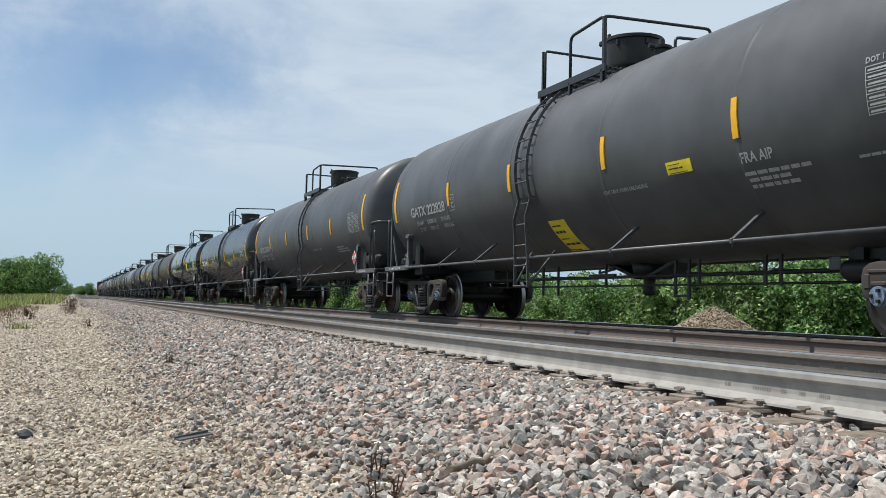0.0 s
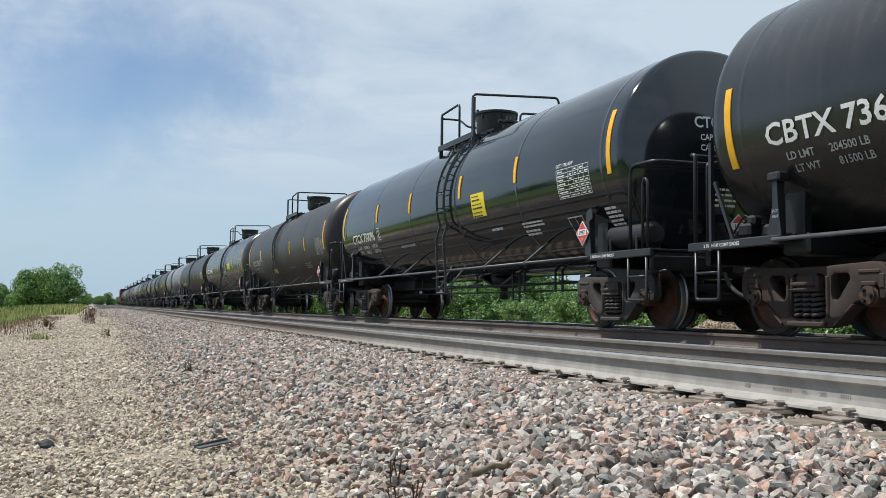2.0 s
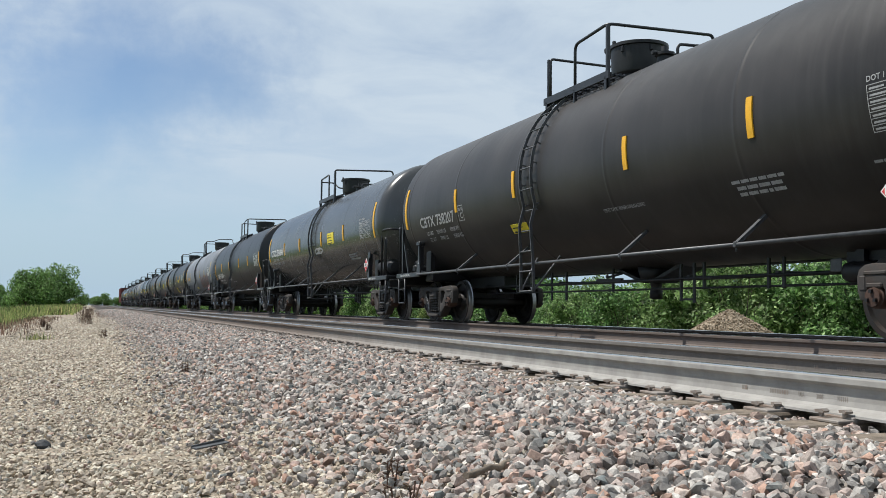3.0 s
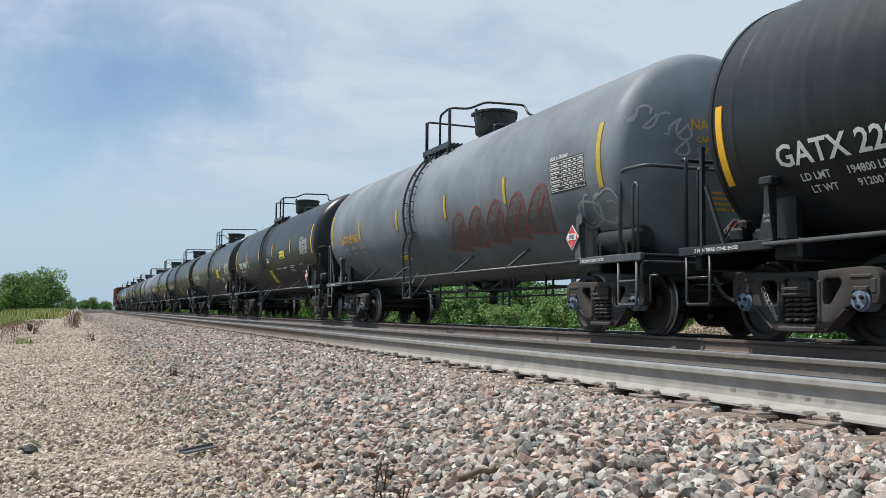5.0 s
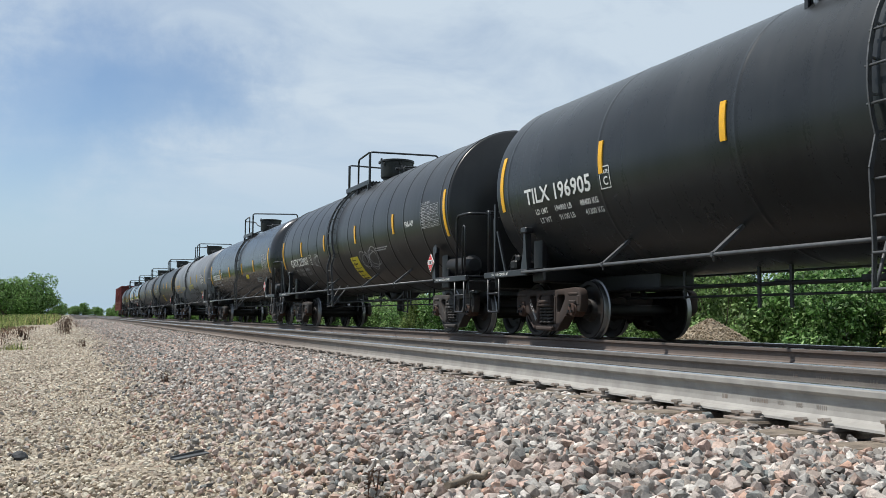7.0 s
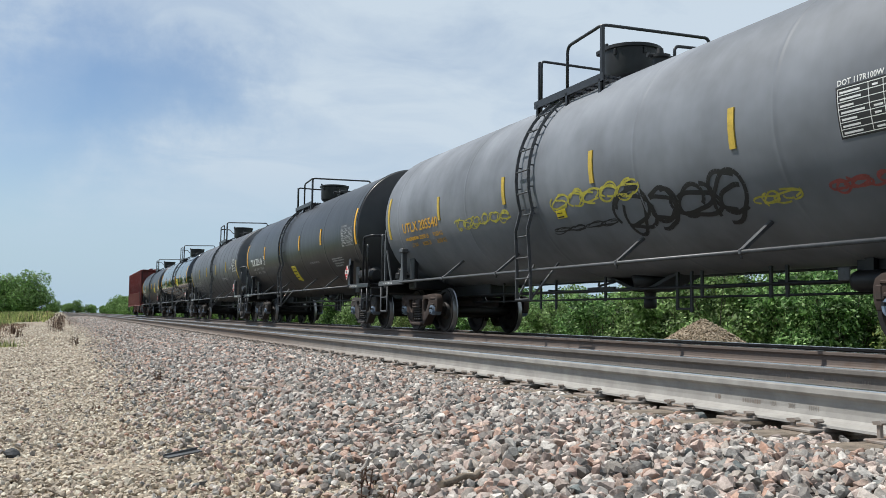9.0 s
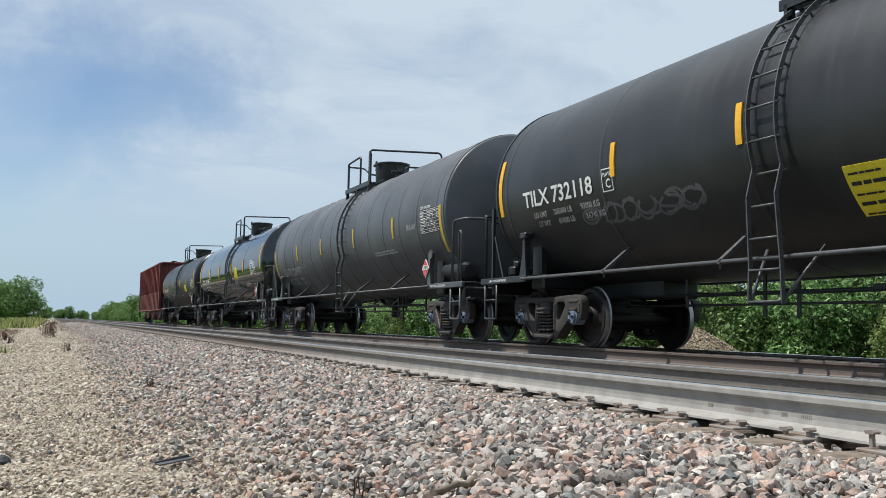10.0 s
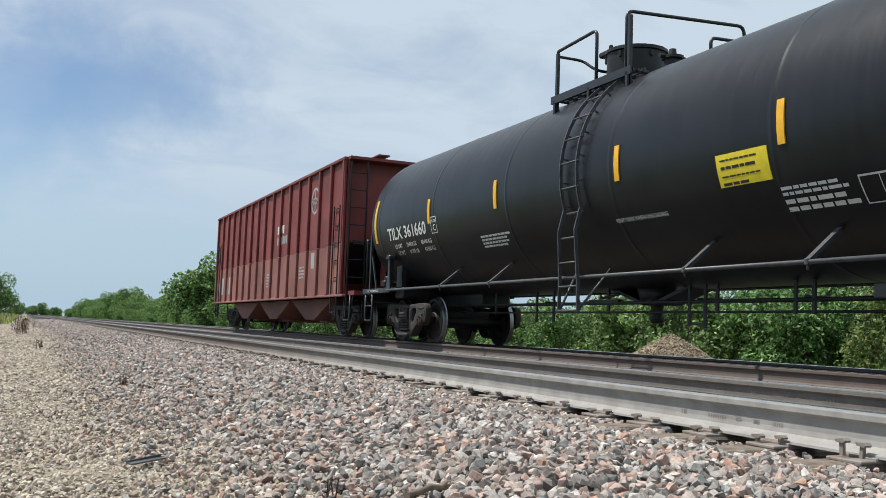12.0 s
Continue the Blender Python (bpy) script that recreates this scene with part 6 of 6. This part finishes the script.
# ---------------------------------------------------------------- stones


def rock(seed, flat=0.7):
    """An angular broken stone: the hull of a few scattered points."""
    r = random.Random(seed)
    bm = bmesh.new()
    wide = r.uniform(0.68, 1.0)
    for k in range(16):
        v = Vector((r.gauss(0, 1), r.gauss(0, 1), r.gauss(0, 1))).normalized() * r.uniform(0.43, 0.55)
        bm.verts.new((v.x * 1.1, v.y * wide, v.z * flat))
    bmesh.ops.convex_hull(bm, input=bm.verts)
    bmesh.ops.delete(bm, geom=[v for v in bm.verts if not v.link_faces], context="VERTS")
    bmesh.ops.triangulate(bm, faces=bm.faces)
    bm.verts.index_update()
    V = np.array([v.co[:] for v in bm.verts])
    F = np.array([[v.index for v in f.verts] for f in bm.faces])
    bm.free()
    return V, F


ROCKS = [rock(k, 0.55 + 0.05 * (k % 6)) for k in range(24)]
gen = np.random.default_rng(11)


def turns(n, tilt):
    """Random rotation matrices; tilt is how far stones lean from lying flat."""
    a, b, c = gen.uniform(0, 2 * np.pi, n), gen.normal(0, tilt, n), gen.normal(0, tilt, n)
    ca, sa, cb, sb, cc, sc = np.cos(a), np.sin(a), np.cos(b), np.sin(b), np.cos(c), np.sin(c)
    o, z = np.ones(n), np.zeros(n)
    A = np.stack([ca, -sa, z, sa, ca, z, z, z, o], 1).reshape(n, 3, 3)
    B = np.stack([o, z, z, z, cb, -sb, z, sb, cb], 1).reshape(n, 3, 3)
    C = np.stack([cc, z, sc, z, o, z, -sc, z, cc], 1).reshape(n, 3, 3)
    return B @ C @ A


def mesh_arrays(name, V, F, mat):
    me = bpy.data.meshes.new(name)
    me.vertices.add(len(V))
    me.vertices.foreach_set("co", V.astype(np.float32).ravel())
    k = F.shape[1]
    me.loops.add(F.size)
    me.loops.foreach_set("vertex_index", F.astype(np.int32).ravel())
    me.polygons.add(len(F))
    me.polygons.foreach_set("loop_start", np.arange(0, F.size, k, dtype=np.int32))
    me.materials.append(mat)
    me.update(calc_edges=True)
    me.shade_flat()
    return me


def stones(name, pts, sizes, mat, tilt=0.6):
    n = len(pts)
    T = turns(n, tilt)
    kind = gen.integers(0, len(ROCKS), n)
    Vs, Fs, base = [], [], 0
    for k, (V, F) in enumerate(ROCKS):
        idx = np.nonzero(kind == k)[0]
        if not len(idx):
            continue
        W = np.einsum("nij,vj->nvi", T[idx], V) * sizes[idx, None, None] + pts[idx, None, :]
        Vs.append(W.reshape(-1, 3))
        Fs.append((F[None] + (np.arange(len(idx)) * len(V))[:, None, None]).reshape(-1, 3) + base)
        base += len(idx) * len(V)
    return mesh_arrays(name, np.concatenate(Vs), np.concatenate(Fs), mat)


GX, GZ = np.array([g[0] for g in GROUND]), np.array([g[1] for g in GROUND])


def scatter(x0, x1, y0, y1, n, s0, s1, lift=0.0, jitter=0.012):
    x, y = gen.uniform(x0, x1, n), gen.uniform(y0, y1, n)
    s = s0 + (s1 - s0) * gen.beta(2, 3.2, n)
    z = np.interp(x, GX, GZ) + lift + gen.uniform(-jitter, jitter, n) + s * 0.22
    return np.stack([x, y, z], 1), s


def clear_of_plates(p, s):
    return (p[:, 0] < 3.20) | (p[:, 0] > 3.48)


# broken ballast beside and between the rails, denser and finer in the near stretch
P, S = [], []
for a in ((-0.9, 3.27, 0.8, 9.0, 52000, 0.024, 0.080, 0.0, 0.018), (0.35, 3.27, 9.0, 18.0, 24000, 0.030, 0.088, 0.0, 0.022), (0.3, 3.27, 18.0, 45.0, 20000, 0.04, 0.09, 0.0, 0.02), (0.3, 3.27, 45, 110, 7000, 0.07, 0.13),
          (3.45, 7.4, 2.0, 14.0, 5200, 0.045, 0.085), (9.3, 10.8, 5.0, 30.0, 2600, 0.05, 0.09)):
    p, s = scatter(*a)
    P.append(p); S.append(s)
P, S = np.concatenate(P), np.concatenate(S)
S *= np.clip(0.52 + 0.48 * (P[:, 0] - 0.3) / 1.1, 0.52, 1)     # finer towards the service track
keep = clear_of_plates(P, S)
# stones thin out over the tan track and on top of the ties
keep &= gen.uniform(0, 1, len(P)) < np.clip((P[:, 0] - 0.2) / 0.8, 0.06, 1)
ty = np.array(tie_rows)
near_tie = np.abs(P[:, 1][:, None] - ty[None]).min(1) < 0.11
keep &= ~(near_tie & (P[:, 0] > 2.86) & (P[:, 0] < 5.5) & (P[:, 1] < 44))
P, S = P[keep], S[keep]
pick = (P[:, 0] > 1.25) & (P[:, 0] < 2.15) & (P[:, 1] > 2.3) & (P[:, 1] < 3.6)
pick &= np.cumsum(pick) <= 300
tagged(part("ballast", stones("ballast", P[~pick], S[~pick], M["ballast"])), "grey, pink and tan broken ballast stones", "ballast", kind="stuff")
ROCK_MESH = []
for V, F in ROCKS:
    ROCK_MESH.append(mesh_arrays("stone", V, F, M["ballast"]))
T = turns(int(pick.sum()), 0.6)
for k, (p, s) in enumerate(zip(P[pick], S[pick])):
    part("stone", ROCK_MESH[k % 24], None, ground, at=Matrix.LocRotScale(Vector(p), Matrix(T[k].tolist()).to_quaternion(), Vector((s, s, s))))

# smaller pale gravel of the track
P, S = [], []
for a in ((-1.2, 0.95, 1.6, 8.0, 34000, 0.012, 0.042), (0.6, 1.6, 1.6, 8.0, 9000, 0.014, 0.042), (-1.6, 1.1, 8.0, 18.0, 24000, 0.022, 0.062), (-2.0, 0.9, 18.0, 45.0, 15000, 0.035, 0.085)):
    p, s = scatter(*a, 0.0, 0.004)
    P.append(p); S.append(s)
P, S = np.concatenate(P), np.concatenate(S)
tagged(part("gravel", stones("gravel", P, S, M["gravel"], 0.35)), "pale tan gravel stones of the service track", "gravel", kind="stuff")


def gravel_pile():
    bm = bmesh.new()
    n, m = 40, 12
    rings = []
    for i in range(m + 1):
        q = i / m
        rings.append([bm.verts.new((14.2 + 1.75 * q * math.cos(a) * (1 + 0.06 * math.sin(3 * a)), 18.4 + 2.05 * q * math.sin(a) * (1 + 0.05 * math.sin(2 * a + 1)),
                                    -0.86 + 1.20 * (max(0.0, 1 - q * q * 0.2 - q * 0.8)) + 0.05 * noise.noise((q * 5, math.cos(a) * 3, math.sin(a) * 3)))) for a in np.linspace(0, 2 * math.pi, n, endpoint=False)])
    for A, B in zip(rings, rings[1:]):
        for k in range(n):
            bm.faces.new((A[k], A[(k + 1) % n], B[(k + 1) % n], B[k]))
    bmesh.ops.remove_doubles(bm, verts=bm.verts, dist=1e-4)
    bmesh.ops.recalc_face_normals(bm, faces=bm.faces)
    pile = tagged(part("gravel_pile", bm, M["heap"]), "heap of pale tan gravel beyond the tracks", "gravel pile")
    k = 7000
    q, a = np.sqrt(gen.uniform(0, 1, k)), gen.uniform(0, 2 * np.pi, k)
    pts = np.stack([14.2 + 1.75 * q * np.cos(a), 18.4 + 2.05 * q * np.sin(a), -0.85 + 1.20 * np.maximum(0, 1 - q * q * 0.2 - q * 0.8) + gen.uniform(-0.02, 0.03, k)], 1)
    tagged(part("gravel_stones", stones("gravel_stones", pts, gen.uniform(0.035, 0.075, k), M["heap"]), None, pile), kind="stuff")


gravel_pile()

# ---------------------------------------------------------------- plants


def leaves(pts, out, size, mat, name, lean=0.5, aspect=0.55):
    """One small four-sided leaf at each point, facing loosely outwards."""
    n = len(pts)
    nrm = out * lean + gen.normal(0, 0.6, (n, 3)) + np.array([0, 0, 0.35])
    nrm /= np.linalg.norm(nrm, axis=1)[:, None]
    u = np.cross(nrm, gen.normal(0, 1, (n, 3)))
    u /= np.linalg.norm(u, axis=1)[:, None]
    v = np.cross(nrm, u)
    s = (size * gen.uniform(0.6, 1.4, n))[:, None]
    V = np.stack([pts - u * s, pts + v * s * aspect - u * s * 0.1, pts + u * s, pts - v * s * aspect - u * s * 0.1], 1).reshape(-1, 3)
    return mesh_arrays(name, V, np.arange(4 * n).reshape(n, 4), mat)


def crown_points(n, blobs, seed, shell=0.75):
    r = np.random.default_rng(seed)
    which = r.choice(len(blobs), n, p=np.array([b[3] ** 2 for b in blobs]) / sum(b[3] ** 2 for b in blobs))
    d = r.normal(0, 1, (n, 3))
    d /= np.linalg.norm(d, axis=1)[:, None]
    rad = shell + (1.08 - shell) * r.uniform(0, 1, n) ** 0.7
    C = np.array([b[:3] for b in blobs])[which]
    Rr = np.array([b[3] for b in blobs])[which]
    wob = 1 + 0.18 * np.sin(d[:, 0] * 7 + which) * np.sin(d[:, 1] * 6 + 2 * which)
    return C + d * (Rr * rad * wob)[:, None] * np.array([1, 1, 0.85]), d


def stems(blobs, spread, base_r, seed, trunk=0.0):
    r = random.Random(seed)
    bm = bmesh.new()
    for x, y, z, rad in blobs:
        a = Vector((x * spread, y * spread, trunk * 0.9))
        mid = Vector((x * 0.6 + r.uniform(-0.1, 0.1), y * 0.6 + r.uniform(-0.1, 0.1), trunk + (z - trunk) * 0.55))
        pts = [a, mid, Vector((x, y, z + rad * 0.3))]
        for p, q, w in ((pts[0], pts[1], base_r), (pts[1], pts[2], base_r * 0.6)):
            beam(bm, p, q, w, w)
    if trunk:
        lathe(bm, [(-0.3, base_r * 2.6), (0.2, base_r * 2.0), (trunk, base_r * 1.5)], 8, "z")
    return finish("stem", bm, M["bark"])


def plant(name, seed, width, height, n_blobs, n_leaves, size, mat, label, cat, trunk=0.0, stem=0.03, conical=False, gaps=0.75):
    r = random.Random(seed)
    blobs = []
    for k in range(n_blobs):
        q, h = r.uniform(0, 6.283), r.uniform(0.0, 1.0)
        z0 = trunk * 0.8
        z = z0 + (height - z0) * (0.12 + 0.76 * h)
        reach = width / 2 * ((1 - h * 0.85) if conical else math.sqrt(max(0.12, 1 - (h * 1.7 - 0.7) ** 2 * 0.75)))
        d = reach * math.sqrt(r.uniform(0.05, 1))
        blobs.append((d * math.cos(q), d * math.sin(q), z, r.uniform(0.14, 0.26) * min(width, height - z0)))
    thing = tagged(new(name), label, cat)
    part("stem" if not trunk else "trunk", stems(blobs, 0.25, stem, seed, trunk), None, thing)
    pts, d = crown_points(n_leaves, blobs, seed, gaps)
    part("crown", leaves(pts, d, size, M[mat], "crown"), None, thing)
    return thing


def planted(protos, spots, group):
    for k, (x, y, scale, turn) in enumerate(spots):
        ob = protos[k % len(protos)]
        c = copy_thing(ob, pose(x, y, ground_z(x) - 0.05, 0, 0, turn))
        c.scale = (scale, scale, scale * (0.9 + 0.2 * ((k * 7) % 5) / 4))
        tagged(c, group=group)
    for ob in protos:
        for o in (*ob.children_recursive, ob):
            bpy.data.objects.remove(o)


rng = random.Random(21)
bushes = [plant("bush", 40 + k, 3.6, 2.9, 26, 8500, 0.072, "leaf" if k % 2 else "leaf_pale", "dense green leafy shrub behind the tracks", "bush", gaps=0.55) for k in range(4)]
bushes.append(plant("cedar_bush", 50, 2.6, 3.0, 30, 9000, 0.05, "cedar", "olive green cedar shrub behind the tracks", "bush", conical=True))
spots = []
y = 9.0
while y < 66:
    for lane, off in ((17.6, 0), (20.4, 1.1)):
        spots.append((lane + rng.uniform(-0.8, 0.8), y + off + rng.uniform(-0.5, 0.5), (0.86 if lane < 19 else 1.08) * rng.uniform(0.85, 1.15) * (0.70 if 30 < y < 40 else 0.95), rng.uniform(0, 360)))
    y += 2.1
rng.shuffle(spots)
planted(bushes, spots, "shrubs behind the tracks")

trees = [plant("tree", 60 + k, 6.5, 7.0, 30, 8500, 0.17, "far_leaf", "green broadleaf tree with an open uneven crown", "tree", 1.0, 0.09, gaps=0.72) for k in range(3)]
spots = [(18.0, 97, 1.3, 0)]
y = 70.0
while y < 420:
    spots.append((20.5 + rng.uniform(-1.5, 3), y, rng.uniform(0.5, 0.78) * (1.0 if y < 200 else 1.3), rng.uniform(0, 360)))
    if y < 200:
        spots.append((18.5 + rng.uniform(-1, 1), y + 2, rng.uniform(0.38, 0.55), rng.uniform(0, 360)))
    y += 4.2 if y < 200 else 5
# the clump by the field, and the line of trees across it behind the camera
spots += [(-4.6, 168, 0.92, 30), (-7.0, 174, 1.02, 130), (-9.4, 170, 0.95, 220), (-11.5, 178, 0.82, 300), (-16, 186, 0.75, 90), (-21, 190, 0.8, 10)]
for k in range(26):
    spots.append((-48 + rng.uniform(-5, 5), -130 + k * 12 + rng.uniform(-3, 3), rng.uniform(0.8, 1.1), rng.uniform(0, 360)))
for k in range(100):
    spots.append((-60 + k * 2 + rng.uniform(-3, 3), 560 + rng.uniform(-70, 40), rng.uniform(0.45, 0.85), rng.uniform(0, 360)))
planted(trees, spots, "trees along the line")


def tuft_mesh(n, h, spread, mat, seed, width=0.006):
    r = random.Random(seed)
    V, F = [], []
    for k in range(n):
        x, y = r.gauss(0, spread), r.gauss(0, spread)
        q, l, hh = r.uniform(0, 6.283), r.uniform(0.1, 0.5) * h, h * r.uniform(0.5, 1.1)
        dx, dy = math.cos(q), math.sin(q)
        b = len(V)
        V += [(x - dy * width, y + dx * width, 0), (x + dy * width, y - dx * width, 0), (x + dx * l * 0.4 + dy * width * 0.7, y + dy * l * 0.4 - dx * width * 0.7, hh * 0.6),
              (x + dx * l * 0.4 - dy * width * 0.7, y + dy * l * 0.4 + dx * width * 0.7, hh * 0.6), (x + dx * l, y + dy * l, hh)]
        F += [(b, b + 1, b + 2, b + 3), (b + 3, b + 2, b + 4)]
    me = bpy.data.meshes.new("tuft")
    me.from_pydata(V, [], F)
    me.materials.append(M[mat])
    return me


def dry_weed(x, y, h, seed, spread=0.03, n=10):
    """A dead stalk with short side twigs and seed heads."""
    r = random.Random(seed)
    bm = bmesh.new()
    box(bm, (0, 0, -0.02), (spread * 3, spread * 3, 0.012))
    for k in range(n):
        a = Vector((r.gauss(0, spread), r.gauss(0, spread), -0.02))
        b = a + Vector((r.gauss(0, 0.16), r.gauss(0, 0.16), 1)) * h * r.uniform(0.5, 1)
        beam(bm, a, b, 0.0035 if h < 0.2 else 0.007, 0.0035 if h < 0.2 else 0.007)
        for j in range(7):
            q = a.lerp(b, r.uniform(0.3, 1))
            beam(bm, q, q + Vector((r.gauss(0, 1), r.gauss(0, 1), 0.9)) * h * 0.06, 0.004 if h < 0.2 else 0.008, 0.004)
    return tagged(part("dry_weed", bm, M["dead"], at=pose(x, y, ground_z(x))), "dead reddish brown weed standing in the gravel", "weed", "dry weeds")


for k, (x, y, h, n) in enumerate(((0.78, 8.3, 0.14, 12), (0.90, 2.87, 0.13, 5), (0.83, 2.46, 0.15, 6), (0.25, 18.2, 0.22, 8), (-0.02, 30.5, 0.7, 26), (-0.15, 33.0, 0.6, 18), (0.22, 6.3, 0.06, 8), (-0.9, 24, 0.25, 14), (-1.15, 27, 0.3, 20))):
    dry_weed(x, y, h, 200 + k, 0.03 if h < 0.4 else 0.12, n)


def verge(name, mat, label, cat, x0, x1, y0, y1, n, h, seed, width):
    r = np.random.default_rng(seed)
    x = x0 + (x1 - x0) * r.uniform(0, 1, n) ** 0.8
    y = y0 + (y1 - y0) * r.uniform(0, 1, n)
    z = np.interp(x, GX, GZ) - 0.01
    q, hh = r.uniform(0, 6.283, n), h * r.uniform(0.4, 1.2, n)
    d = np.stack([np.cos(q), np.sin(q), np.zeros(n)], 1)
    s = np.stack([-np.sin(q), np.cos(q), np.zeros(n)], 1) * width
    p = np.stack([x, y, z], 1)
    up = np.array([0, 0, 1])
    lean = d * (hh * r.uniform(0.1, 0.6, n))[:, None]
    V = np.stack([p - s, p + s, p + lean + s * 0.2 + up * hh[:, None], p + lean - s * 0.2 + up * hh[:, None]], 1).reshape(-1, 3)
    return tagged(part(name, mesh_arrays(name, V, np.arange(4 * n).reshape(n, 4), M[mat])), label, cat, kind="stuff")


verge("grass", "grass", "green and straw coloured verge grass", "grass", -2.4, -7.0, 16, 70, 16000, 0.30, 3, 0.012)
verge("grass", "grass", "green and straw coloured verge grass", "grass", -0.9, -9.0, 60, 150, 16000, 0.6, 4, 0.03)
verge("grass", "grass", "green grass beyond the tracks", "grass", 12.4, 16.5, 8, 70, 6000, 0.16, 5, 0.014)
verge("dry_weeds", "dead", "low matted reddish brown weeds", "weeds", -1.1, -2.6, 20, 48, 1300, 0.14, 6, 0.012)
tagged(part("grass_tuft", tuft_mesh(90, 0.16, 0.12, "grass", 9), at=pose(-0.85, 17.6, ground_z(-0.85))), "bright green grass tuft in the gravel", "grass")


def strip():
    bm = bmesh.new()
    prism(bm, [(-0.08, 0), (0.08, 0), (0.08, 0.006), (-0.08, 0.006)], -0.018, 0.018)
    prism(bm, [(-0.08, 0.0), (0.08, 0.0), (0.08, 0.016), (-0.08, 0.012)], -0.020, -0.015)
    return tagged(part("plastic_strip", bm, M["pipe_grey"], at=pose(0.48, 3.95, ground_z(0.48) + 0.035, 4, 3, -62)), "blue-grey broken strip lying on the gravel", "debris")


strip()
for k, (x, y, l, turn) in enumerate(((1.22, 6.4, 0.26, -60), (1.20, 2.75, 0.35, 40))):
    bm = bmesh.new()
    r = random.Random(k)
    pts = [(-l / 2 + l * i / 6, r.uniform(-0.01, 0.01), r.uniform(0, 0.012)) for i in range(7)]
    pipe(bm, pts, 0.011, 6)
    tagged(part("stick", bm, M["timber"], at=pose(x, y, ground_z(x) + 0.04, 0, 0, turn)), "weathered splinter of wood on the ballast", "stick")

bm = bmesh.new()
bmesh.ops.create_icosphere(bm, subdivisions=2, radius=0.035)
for v in bm.verts:
    v.co *= 1 + 0.3 * noise.noise(v.co * 30)
    v.co.z *= 0.7
tagged(part("dark_lump", bm, M["rubber"], at=pose(-0.17, 4.43, ground_z(-0.17) + 0.02)), "black crumpled lump lying on the gravel track", "debris")


def motions():
    """The train rolls past at a steady speed; every wheelset turns with it."""
    for car, y in TRAIN:
        walk(car, [(t, pose(TRACK_X, y - SPEED * t, 0)) for t in (0.0, 3.0, 6.0, 9.0, 12.0)])
    for ws, y in WHEELSETS:
        walk(ws, [(k / FPS, pose(0, y, WHEEL_R, 89.0 * k)) for k in range(12 * FPS + 1)])


motions()
